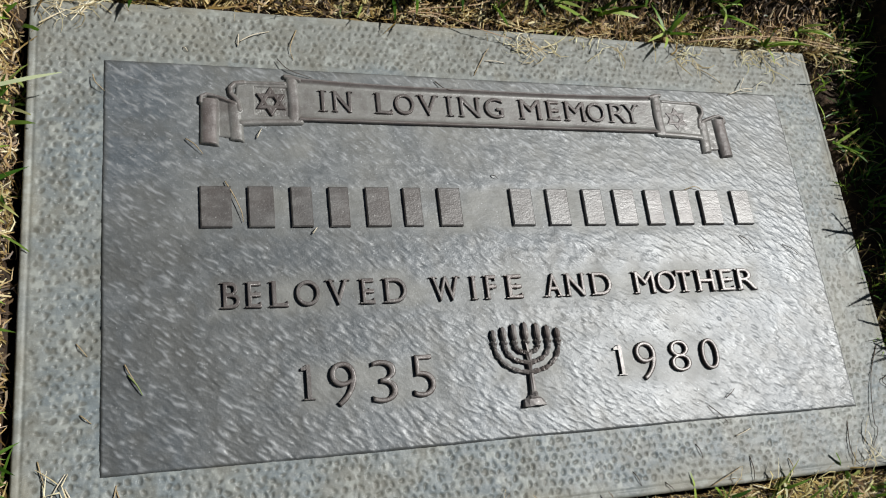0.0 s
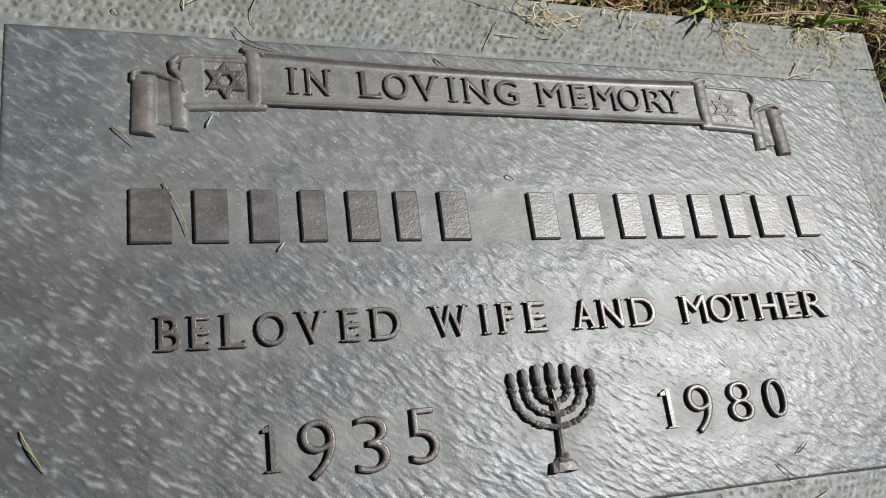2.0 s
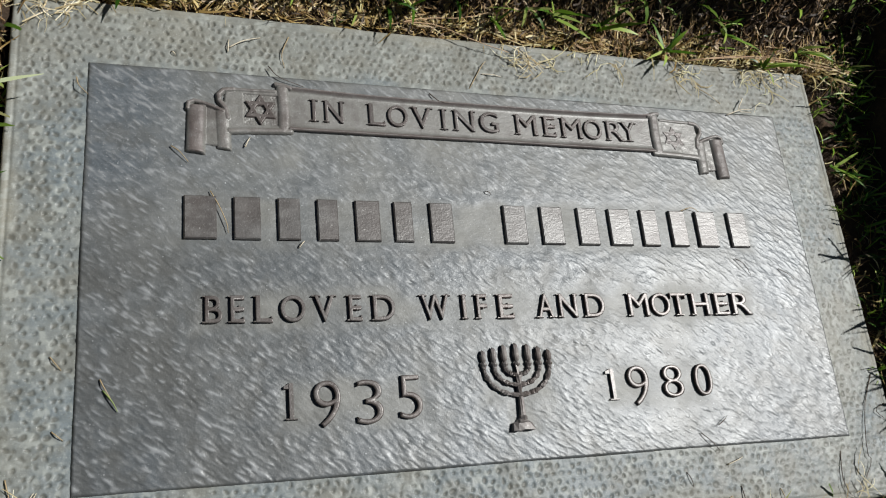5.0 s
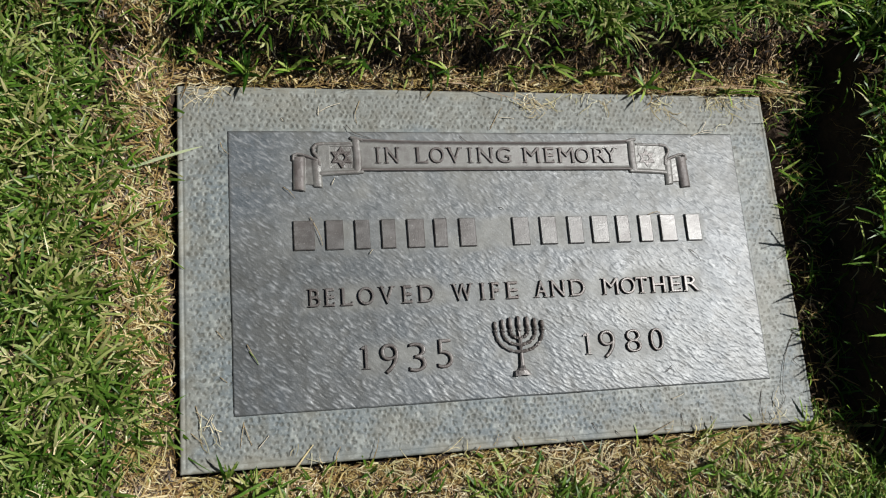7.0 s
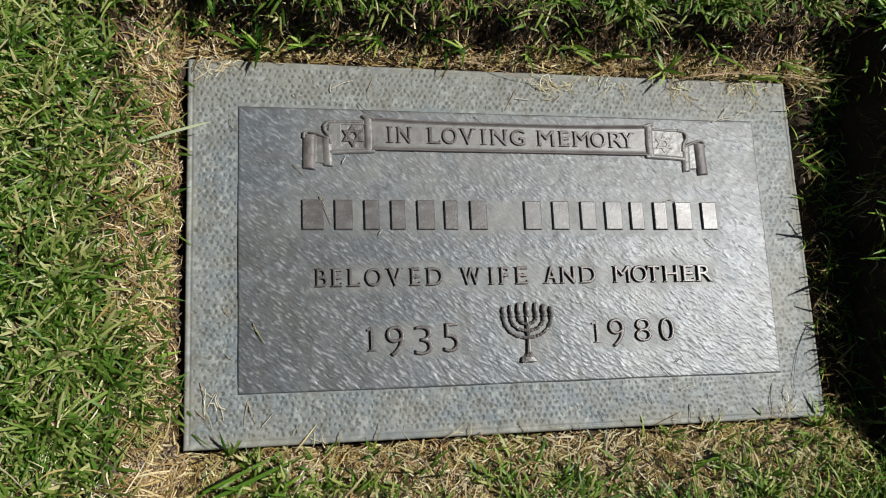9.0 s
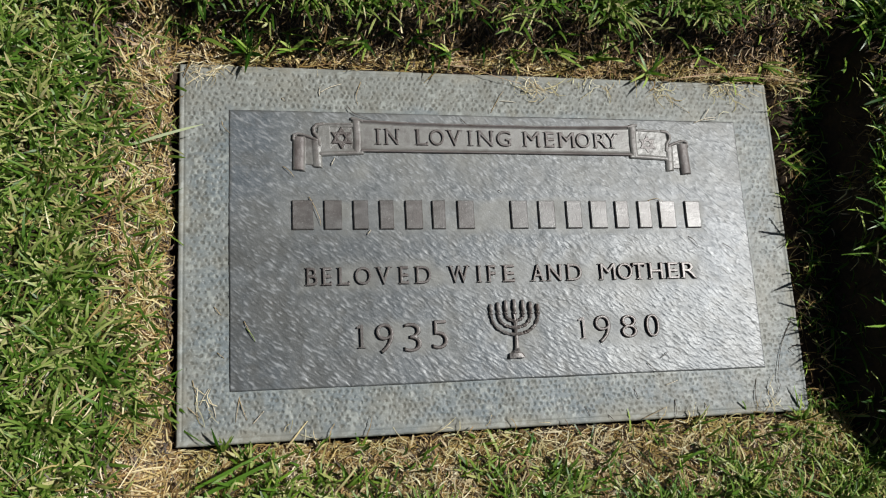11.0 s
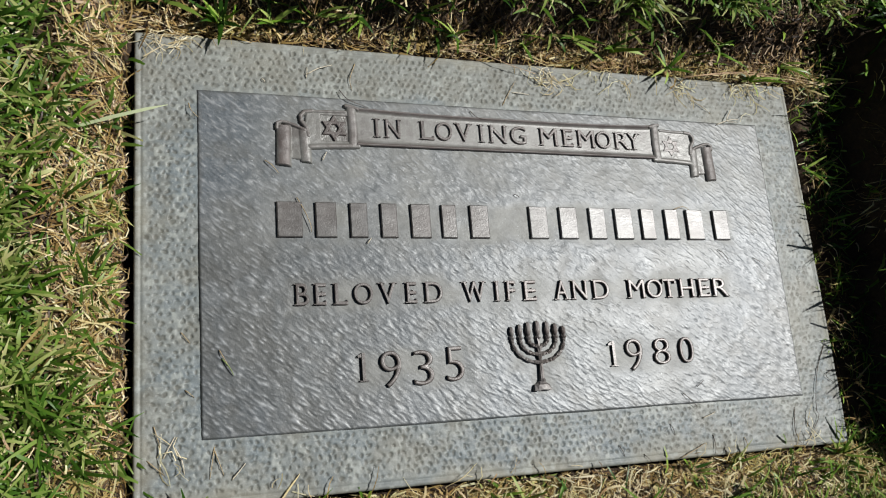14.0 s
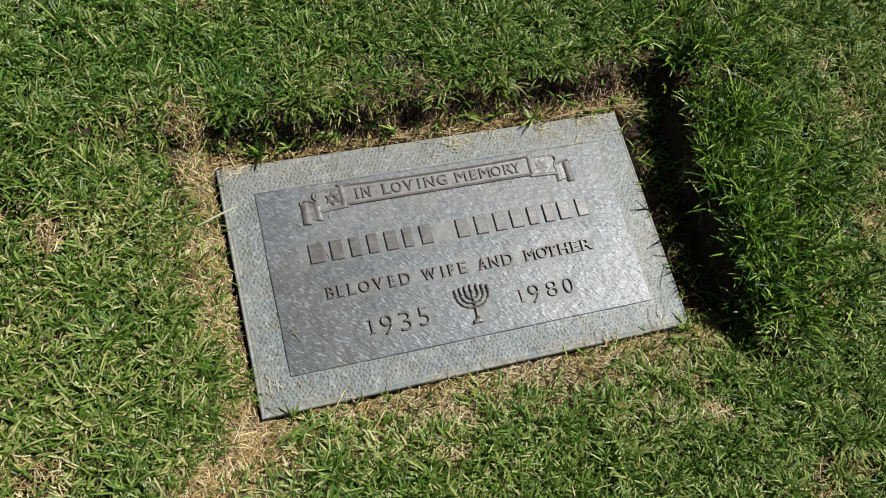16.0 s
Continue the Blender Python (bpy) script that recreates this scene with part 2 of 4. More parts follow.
def part(name, me, mat, parent=None, label=""):
    ob = new(name, me)
    if not me.materials:
        me.materials.append(mat)
    if parent is not None:
        ob.parent = parent
    return tagged(ob, label)


def part_bm(name, bm, mat, parent=None, label="", smooth=False):
    me = bpy.data.meshes.new(name)
    bmesh.ops.recalc_face_normals(bm, faces=bm.faces)
    bm.to_mesh(me)
    bm.free()
    if smooth:
        me.polygons.foreach_set("use_smooth", np.ones(len(me.polygons), bool))
    return part(name, me, mat, parent, label)


def ridge(x, y, seed, size):
    """Smooth value noise on arrays, about -1 to 1."""
    rng = np.random.default_rng(seed)
    table = rng.uniform(-1, 1, (256, 256))
    u, v = np.asarray(x) / size + 1000, np.asarray(y) / size + 1000
    i, j = np.floor(u).astype(int), np.floor(v).astype(int)
    a, b = u - i, v - j
    a, b = a * a * (3 - 2 * a), b * b * (3 - 2 * b)
    t = lambda p, q: table[p % 256, q % 256]
    return (t(i, j) * (1 - a) + t(i + 1, j) * a) * (1 - b) + (t(i, j + 1) * (1 - a) + t(i + 1, j + 1) * a) * b


def grid_quads(nx, ny):
    i, j = np.meshgrid(np.arange(nx - 1), np.arange(ny - 1), indexing="ij")
    k = (i * ny + j).ravel()
    return np.stack([k, k + ny, k + ny + 1, k + 1], 1)


def tube(bm, points, radii, sides=7):
    """A swept tube through places with radii, capped, into bm."""
    rings = []
    pts = [Vector(p) for p in points]
    for i, p in enumerate(pts):
        d = (pts[min(i + 1, len(pts) - 1)] - pts[max(i - 1, 0)]).normalized()
        side = d.cross(Vector((0, 0, 1)))
        side = side.normalized() if side.length > 1e-4 else Vector((1, 0, 0))
        up = side.cross(d)
        rings.append([bm.verts.new(p + radii[i] * (math.cos(2 * math.pi * k / sides) * side + math.sin(2 * math.pi * k / sides) * up)) for k in range(sides)])
    for a, b in zip(rings, rings[1:]):
        for k in range(sides):
            bm.faces.new((a[k], a[(k + 1) % sides], b[(k + 1) % sides], b[k]))
    bm.faces.new(rings[0]), bm.faces.new(rings[-1])


def curve_through(points, n):
    """n places along a smooth line through the given ones (Catmull-Rom)."""
    p = [Vector(q) for q in points]
    p = [2 * p[0] - p[1], *p, 2 * p[-1] - p[-2]]
    out = []
    for k in range(n):
        s = k / (n - 1) * (len(p) - 3)
        i = min(int(s), len(p) - 4)
        t = s - i
        a, b, c, d = p[i:i + 4]
        out.append(0.5 * (2 * b + (c - a) * t + (2 * a - 5 * b + 4 * c - d) * t * t + (3 * b - a - 3 * c + d) * t ** 3))
    return out


def box(bm, x0, x1, y0, y1, z0, z1, inset=0.0):
    """A block with its top drawn in by inset, into bm."""
    lo = [bm.verts.new(c) for c in ((x0, y0, z0), (x1, y0, z0), (x1, y1, z0), (x0, y1, z0))]
    hi = [bm.verts.new(c) for c in ((x0 + inset, y0 + inset, z1), (x1 - inset, y0 + inset, z1), (x1 - inset, y1 - inset, z1), (x0 + inset, y1 - inset, z1))]
    bm.faces.new(hi), bm.faces.new(lo[::-1])
    for k in range(4):
        bm.faces.new((lo[k], lo[(k + 1) % 4], hi[(k + 1) % 4], hi[k]))


# ---------------------------------------------------------------- the ground
BX, BY = 0.3556, 0.2032              # half the base: 28 x 16 inches
PX, PY = 0.3048, 0.1524              # half the plaque: 24 x 12 inches
TOP = -0.0016                         # the base's upper face


def steps(d, *knots):
    return np.interp(d, [k[0] for k in knots], [k[1] for k in knots])


def widening(y):
    """How much farther off the bank stands towards the marker's upper corner."""
    return 0.023 * np.clip((y + 0.10) / 0.22, 0, 1)


def setback(x):
    """How much farther off the upper turf ends above the marker's upper corner."""
    return 0.015 * np.clip((x - 0.02) / 0.15, 0, 1)


def soil(x, y, rough=True):
    """Height of the soil: the marker lies in a hollow cut into the turf."""
    x, y = np.asarray(x, float), np.asarray(y, float)
    w = 0.010 * ridge(x, y, 3, 0.05) + 0.004 * ridge(x, y, 4, 0.017)
    left, right, top, low = -x - BX, x - BX, y - BY, -y - BY
    h = steps(left + 0.4 * w, (0.0, -0.05), (0.004, -0.040), (0.007, -0.010), (0.026, 0.008), (0.06, 0.03), (0.11, 0.048), (0.4, 0.052))
    bank = steps(right + w - widening(y), (0.0, -0.05), (0.004, -0.018), (0.062, -0.014), (0.072, 0.02), (0.084, 0.056), (0.12, 0.072), (0.4, 0.076))
    h = np.maximum(h, np.where(bank > 0, bank * (1 - 0.40 * np.clip((low - 0.02) / 0.08, 0, 1)), bank))
    h = np.maximum(h, steps(top + w - np.where(top > 0, setback(x), 0), (-0.016, -0.05), (-0.013, -0.014), (0.020, -0.005), (0.034, 0.014), (0.048, 0.05), (0.08, 0.064), (0.4, 0.066)))
    h = np.maximum(h, steps(low + 0.6 * w, (0.0, -0.05), (0.004, -0.016), (0.03, -0.01), (0.06, 0.008), (0.1, 0.034), (0.15, 0.046), (0.4, 0.05)))
    h = h - 0.05 * np.exp(-((x + 0.655) ** 2 + (y - 0.165) ** 2) / 0.026 ** 2)   # a small pit in the lawn
    if rough:
        h = h + 0.004 * ridge(x, y, 5, 0.03) + 0.0025 * ridge(x, y, 6, 0.011)
    inside = (np.abs(x) < BX - 0.004) & (np.abs(y) < BY - 0.004)
    return np.where(inside, -0.05, h)


def axis_steps(fine_from, fine_to, step):
    fine = np.arange(fine_from, fine_to, step)
    out = [0.05]
    while out[-1] < 2500:
        out.append(out[-1] * 1.7)
    far = np.array(out)
    return np.concatenate([fine[0] - far[::-1], fine, fine[-1] + far])


gx, gy = axis_steps(-0.85, 1.15, 0.0075), axis_steps(-0.68, 0.68, 0.0075)
X, Y = np.meshgrid(gx, gy, indexing="ij")
ground = part("ground", mesh_quads("ground", np.stack([X, Y, soil(X, Y)], -1).reshape(-1, 3), grid_quads(len(gx), len(gy))), M_GROUND,
              None, "brown soil under mown lawn with a hollow round the marker")
tagged(ground, category="ground", kind="structure")

# ---------------------------------------------------------------- the grave marker
marker = tagged(new("grave_marker"), "flat grey weathered bronze grave marker sunk in a mown lawn", "grave marker")


def base_mesh():
    """The pebbled border: rows of small dents, a fillet along the rim and straight sides."""
    rng = np.random.default_rng(7)
    st = 0.00075
    xs, ys = np.linspace(-BX, BX, int(2 * BX / st) + 1), np.linspace(-BY, BY, int(2 * BY / st) + 1)
    gx, gy = np.meshgrid(xs, ys, indexing="ij")
    z, darkening = np.full(gx.shape, TOP), np.zeros(gx.shape)
    pitch = 0.0068
    wx, wy = gx + 0.0011 * ridge(gx, gy, 17, 0.0028), gy + 0.0011 * ridge(gx, gy, 18, 0.0028)
    rows = int(2 * BY / (pitch * 0.87)) + 1
    for r in range(rows):
        for c in range(int(2 * BX / pitch) + 1):
            cx = -BX + (c + 0.5 * (r % 2)) * pitch + rng.normal(0, 0.0009)
            cy = -BY + r * pitch * 0.87 + rng.normal(0, 0.0009)
            edge = min(BX - abs(cx), BY - abs(cy))
            if edge < 0.0085 or rng.uniform() < 0.03 or (abs(cx) < PX + 0.002 and abs(cy) < PY + 0.002):
                continue
            rad, deep = rng.uniform(0.0014, 0.0024), rng.uniform(0.0005, 0.0013) * (0.95 + 0.45 * float(ridge(cx, cy, 13, 0.05))) * (1 - 0.62 * min(max((cx + 0.1) / 0.35, 0), 1))
            i0, j0 = int((cx + BX) / st), int((cy + BY) / st)
            s = np.s_[max(i0 - 8, 0):i0 + 10, max(j0 - 8, 0):j0 + 10]
            turn, slim = rng.uniform(0, math.pi), rng.uniform(1.0, 1.45)
            dx, dy = wx[s] - cx, wy[s] - cy
            q = ((dx * math.cos(turn) + dy * math.sin(turn)) ** 2 + (slim * (dy * math.cos(turn) - dx * math.sin(turn))) ** 2) / rad ** 2
            z[s] -= deep * np.exp(-q ** 3)
            # each dent's floor is coloured darker, by a random amount
            darkening[s] = np.maximum(darkening[s], rng.uniform(0.4, 1.0) * np.exp(-1.3 * q ** 3))
    z += 0.0006 * ridge(gx, gy, 11, 0.04) + 0.00024 * ridge(gx, gy, 12, 0.006) + 0.00012 * ridge(gx, gy, 19, 0.002)
    rim = np.minimum(BX - np.abs(gx), BY - np.abs(gy))
    z -= 0.0007 * np.exp(-((rim - 0.0055) / 0.0011) ** 2)
    z -= 0.002 * np.clip(1 - rim / 0.002, 0, 1) ** 2
    quads = grid_quads(len(xs), len(ys))
    mid = np.stack([gx, gy], -1).reshape(-1, 2)[quads].mean(1)
    quads = quads[(np.abs(mid[:, 0]) > PX - 0.006) | (np.abs(mid[:, 1]) > PY - 0.006)]
    co = np.stack([gx, gy, z], -1).reshape(-1, 3)
    nx, ny = len(xs), len(ys)
    ring = np.concatenate([np.arange(nx) * ny, (nx - 1) * ny + np.arange(1, ny), np.arange(nx - 2, -1, -1) * ny + ny - 1, np.arange(ny - 2, 0, -1)])
    low = co[ring] * (1.002, 1.003, 0) + (0, 0, -0.045)
    k = np.arange(len(ring))
    k2 = (k + 1) % len(ring)
    side = np.stack([len(co) + k, len(co) + k2, ring[k2], ring[k]], 1)
    co = np.concatenate([co, low])
    quads = np.concatenate([quads, side])
    keep = np.unique(quads)
    index = np.zeros(len(co), int)
    index[keep] = np.arange(len(keep))
    me = mesh_quads("base", co[keep], index[quads])
    darkening = np.concatenate([darkening.ravel(), np.zeros(len(low))])[keep]
    me.attributes.new("darkening", "FLOAT", "POINT").data.foreach_set("value", darkening.astype(np.float32))
    px, py = co[keep][:, 0], co[keep][:, 1]
    rim = np.minimum(BX - np.abs(px), BY - np.abs(py)) + 0.012 * ridge(px, py, 14, 0.04) + 0.006 * ridge(px, py, 15, 0.012)
    me.attributes.new("dust", "FLOAT", "POINT").data.foreach_set("value", np.clip(np.maximum(1.05 - rim / 0.02, 0.6 * np.clip((py - PY + 0.01) / 0.02 + 0.5 * ridge(px, py, 16, 0.03), 0, 1)), 0, 1).astype(np.float32))
    crust = np.clip(2.2 * ridge(px, py, 27, 0.0045) * ridge(px, py, 28, 0.02) + 0.5 * ridge(px, py, 29, 0.002) - 0.15, 0, 0.8)
    me.attributes.new("worn", "FLOAT", "POINT").data.foreach_set("value", (crust * (1 - darkening)).astype(np.float32))
    return me


part("base", base_mesh(), M_BASE, marker, "pale grey base border covered in small dents")

# lines of writing: (character, left, right) in mm, and how high each line stands
LINE_1 = [("I", -146.5, -138), ("N", -136, -117), ("L", -101, -85), ("O", -84, -66), ("V", -65, -44), ("I", -40, -32), ("N", -29, -7),
          ("G", -5, 13), ("M", 26, 49), ("E", 52, 66), ("M", 69, 92), ("O", 92, 111), ("R", 113, 133), ("Y", 128, 147)]
LINE_3 = [("B", -227, -212), ("E", -210, -197), ("L", -193, -178), ("O", -174, -155), ("V", -152, -132), ("E", -127, -114), ("D", -109, -89),
          ("W", -72, -45), ("I", -39, -32), ("F", -28, -16), ("E", -10, 6), ("A", 23, 42), ("N", 42, 63), ("D", 65, 86),
          ("M", 105, 128), ("O", 128, 148), ("T", 147, 164), ("H", 166, 188), ("E", 189, 206), ("R", 207, 230)]
YEARS = [("1", -173, -164, -112.5, -87), ("9", -153, -134, -118.5, -86.5), ("3", -123, -104, -118, -87), ("5", -92, -75, -116, -85),
         ("1", 76, 86, -111, -86), ("9", 95, 114, -116, -84.5), ("8", 127, 146, -111, -85), ("0", 157, 174, -111, -85)]
BARS = [(-243, -211), (-208, -181), (-176, -153), (-147, -125), (-119, -92), (-88, -67), (-60, -33),
        (2, 30), (35, 63), (69, 95), (98, 127), (130, 153), (159, 182), (185, 214), (219, 246)]


def smooth_zone(x, y):
    """1 where the field round the writing was dressed smooth, 0 on the hammered field."""
    out = np.zeros_like(x)
    for x0, x1, y0, y1 in ((-0.245, 0.246, 0.012, 0.053), (-0.229, 0.232, -0.048, -0.021), (-0.176, -0.072, -0.118, -0.084),
                           (0.073, 0.178, -0.118, -0.083), (-0.026, 0.030, -0.108, -0.066), (-0.008, 0.012, -0.128, -0.10)):
        wob = 0.006 * ridge(x, y, 21, 0.018)
        d = np.maximum(np.maximum(x0 - x, x - x1), np.maximum(y0 - y, y - y1)) + wob
        out = np.maximum(out, 1 / (1 + np.exp(d / 0.0030)))
    return out


def plaque_mesh():
    """The bronze field, hammered in slanting strokes, smoother round the writing, with a rounded edge."""
    rng = np.random.default_rng(9)
    st = 0.00072
    xs, ys = np.linspace(-PX, PX, int(2 * PX / st) + 1), np.linspace(-PY, PY, int(2 * PY / st) + 1)
    gx, gy = np.meshgrid(xs, ys, indexing="ij")
    z = np.zeros(gx.shape)
    for _ in range(29000):
        cx, cy, a = rng.uniform(-PX, PX), rng.uniform(-PY, PY), radians(-36 + rng.normal(0, 7))
        ln, wd, h = rng.uniform(0.0017, 0.0043), rng.uniform(0.00058, 0.00098), rng.choice((-1, 1, 1)) * rng.uniform(0.00004, 0.00019)
        i0, j0 = int((cx + PX) / st), int((cy + PY) / st)
        s = np.s_[max(i0 - 10, 0):i0 + 12, max(j0 - 10, 0):j0 + 12]
        dx, dy = gx[s] - cx, gy[s] - cy
        u, v = dx * math.cos(a) + dy * math.sin(a), dy * math.cos(a) - dx * math.sin(a)
        z[s] += h * np.exp(-(u / ln) ** 2 - (v / wd) ** 2)
    calm = smooth_zone(gx, gy)
    worn = np.clip((z - 0.00009) / 0.00017, 0, 1) ** 0.8 * (1 - calm)
    z = 1.03 * z * (1 - 0.66 * calm) - 0.0004 * calm
    z += 0.0003 * ridge(gx, gy, 22, 0.09) + 0.00012 * ridge(gx, gy, 23, 0.009)
    wave = 0.0003 * ridge(gx, gy, 24, 0.06)
    rim = np.minimum(PX - np.abs(gx), PY - np.abs(gy)) + wave
    z -= 0.0036 * np.clip(1 - rim / 0.0022, 0, 1.4) ** 2
    me = mesh_quads("plaque", np.stack([gx, gy, z], -1).reshape(-1, 3), grid_quads(len(xs), len(ys)))
    at = me.attributes.new("dust", "FLOAT", "POINT")
    at.data.foreach_set("value", np.clip(np.maximum(calm, 0.7 * np.clip((gy - 0.045) / 0.03, 0, 1) * np.clip((gx + 0.27) / 0.05, 0, 1)) * (0.75 + 0.5 * ridge(gx, gy, 25, 0.02)), 0, 1).astype(np.float32).ravel())
    edge = np.clip(1.1 - rim / 0.0045 + 0.5 * ridge(gx, gy, 26, 0.008), 0, 1)
    # darker towards the lower left of the field, broken up by noise
    low_left = np.clip((-gx - 0.06) / 0.16, 0, 1) * np.clip((0.06 - gy) / 0.08, 0, 1) * np.clip(0.75 + 0.5 * ridge(gx, gy, 35, 0.03) + 0.3 * ridge(gx, gy, 36, 0.008), 0, 1)
    edge = np.maximum(edge, 0.9 * low_left * (1 - 0.8 * worn))
    me.attributes.new("darkening", "FLOAT", "POINT").data.foreach_set("value", edge.astype(np.float32).ravel())
    me.attributes.new("worn", "FLOAT", "POINT").data.foreach_set("value", worn.astype(np.float32).ravel())
    return me


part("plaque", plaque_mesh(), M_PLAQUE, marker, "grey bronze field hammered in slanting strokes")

RISE = 0.0026                        # how far the writing stands out
LEFT_STEM = "BDEFHIKLMNPR"


def glyph(ch):
    """The outline of one character as a solid with eased edges, drawn by the built-in font."""
    cu = bpy.data.curves.new("glyph", "FONT")
    cu.body, cu.size, cu.extrude, cu.bevel_depth, cu.bevel_resolution, cu.resolution_u = ch, 1.0, 0.045, 0.025, 2, 5
    cu.offset = -0.034 if ch in "0123456789" else -0.017
    tmp = new("glyph", cu)
    bpy.context.view_layer.update()
    me = bpy.data.meshes.new_from_object(tmp.evaluated_get(bpy.context.evaluated_depsgraph_get()))
    bpy.data.objects.remove(tmp)
    bpy.data.curves.remove(cu)
    return me


def figure_one(x0, x1, y0, y1):
    """An old-style one: an upright with a flag at its head and a foot."""
    bm = bmesh.new()
    tall, mid = y1 - y0, (x0 + x1) / 2 + 0.0004
    h = 0.076 * tall
    box(bm, mid - h, mid + h, y0, y1, -0.001, RISE, 0.0005)
    box(bm, mid - 0.0042, mid + 0.0042, y0, y0 + 0.06 * tall, -0.001, RISE - 0.0002, 0.0004)
    lo = [bm.verts.new(c) for c in ((x0, y1 - 0.17 * tall, -0.001), (mid, y1 - 0.16 * tall, -0.001), (mid, y1, -0.001), (x0, y1 - 0.10 * tall, -0.001))]
    hi = [bm.verts.new((v.co.x, v.co.y, RISE - 0.0004)) for v in lo]
    bm.faces.new(hi), bm.faces.new(lo[::-1])
    for k in range(4):
        bm.faces.new((lo[k], lo[(k + 1) % 4], hi[(k + 1) % 4], hi[k]))
    return part_bm("numeral", bm, M_LETTER, marker)


def letter(ch, x0, x1, y0, y1, name="letter"):
    """One raised character fitted between its edges (metres), with small serifs."""
    tall = y1 - y0
    s, t = 0.10 * tall, 0.075 * tall
    over_l = s if ch in LEFT_STEM or ch in "AVWY" else 0
    over_r = s if ch in "AVWYHN" else (0.5 * s if ch == "M" else 0)
    if ch == "I":
        over_l = over_r = (x1 - x0) / 2 - 0.075 * tall
    if ch == "1":
        return figure_one(x0, x1, y0, y1)
    me = glyph(ch)
    co = np.zeros(len(me.vertices) * 3, np.float32)
    me.vertices.foreach_get("co", co)
    co = co.reshape(-1, 3)
    lo, hi = co.min(0), co.max(0)
    co = (co - lo) / (hi - lo) * (x1 - x0 - over_l - over_r, tall, RISE + 0.001) + (x0 + over_l, y0, -0.001)
    me.vertices.foreach_set("co", co.astype(np.float32).ravel())
    bm = bmesh.new()
    bm.from_mesh(me)
    bpy.data.meshes.remove(me)
    stem, z1, e = 0.12 * tall, RISE - 0.0002, 0.0004
    if ch in LEFT_STEM:
        end = x0 + over_l + stem + 0.6 * s
        box(bm, x0, end, y0, y0 + t, -0.001, z1, e)
        box(bm, x0, end if ch != "I" else x1, y1 - t, y1, -0.001, z1, e)
        if ch == "I":
            box(bm, end, x1, y0, y0 + t, -0.001, z1, e)
    if ch in "HM":
        box(bm, x1 - over_r - stem - 0.5 * s, x1, y0, y0 + t, -0.001, z1, e)
    if ch in "HN":
        box(bm, x1 - over_r - stem - 0.5 * s, x1, y1 - t, y1, -0.001, z1, e)
    if ch == "A":
        for a, b in ((x0, x0 + 0.34 * tall), (x1 - 0.34 * tall, x1)):
            box(bm, a, b, y0, y0 + t, -0.001, z1, e)
    if ch in "VWY":
        for a, b in ((x0, x0 + 0.36 * tall), (x1 - 0.32 * tall, x1)):
            box(bm, a, b, y1 - t, y1, -0.001, z1, e)
    if ch in "TY":
        mid = (x0 + x1) / 2
        box(bm, mid - 0.2 * tall, mid + 0.2 * tall, y0, y0 + t, -0.001, z1, e)
    if ch == "T":
        box(bm, x0, x0 + t, y1 - 0.26 * tall, y1, -0.001, z1, e)
        box(bm, x1 - t, x1, y1 - 0.26 * tall, y1, -0.001, z1, e)
    if ch in "EF":
        mid, bar = (y0 + y1) / 2 + 0.02 * tall, x0 + 0.74 * (x1 - x0)
        box(bm, x0 + over_l + 0.5 * stem, bar, mid - 0.06 * tall, mid + 0.06 * tall, -0.001, z1, e)
        box(bm, bar - t, bar, mid - 0.13 * tall, mid + 0.13 * tall, -0.001, z1, e)
        box(bm, x0 + over_l + 0.5 * stem, x1, y1 - 0.115 * tall, y1, -0.001, z1, e)
    if ch in "EL":
        box(bm, x0 + over_l + 0.5 * stem, x1, y0, y0 + 0.115 * tall, -0.001, z1, e)
    if ch in "ELF":
        box(bm, x1 - t, x1, y0 if ch != "F" else y1 - 0.24 * tall, (y0 + 0.24 * tall) if ch != "F" else y1, -0.001, z1, e)
    return part_bm(name, bm, M_LETTER, marker)


for ch, a, b in LINE_1:
    letter(ch, (a + 0.5) / 1000, (b - 0.5) / 1000, 0.1135, 0.1325)
for ch, a, b in LINE_3:
    letter(ch, (a + 0.7) / 1000, (b - 0.7) / 1000, -0.0445, -0.0250)
for ch, a, b, c, d in YEARS:
    letter(ch, a / 1000, b / 1000, c / 1000, d / 1000, "numeral")
for a, b in BARS:
    bm = bmesh.new()
    trim = 0.15 * (b - a)
    box(bm, (a + trim) / 1000, (b - trim) / 1000, 0.0165, 0.0490, -0.001, RISE)
    bmesh.ops.bevel(bm, geom=[e for e in bm.edges if min(v.co.z for v in e.verts) > 0.0], offset=0.0009, segments=1, affect="EDGES")
    part_bm("bar", bm, M_NAME, marker)


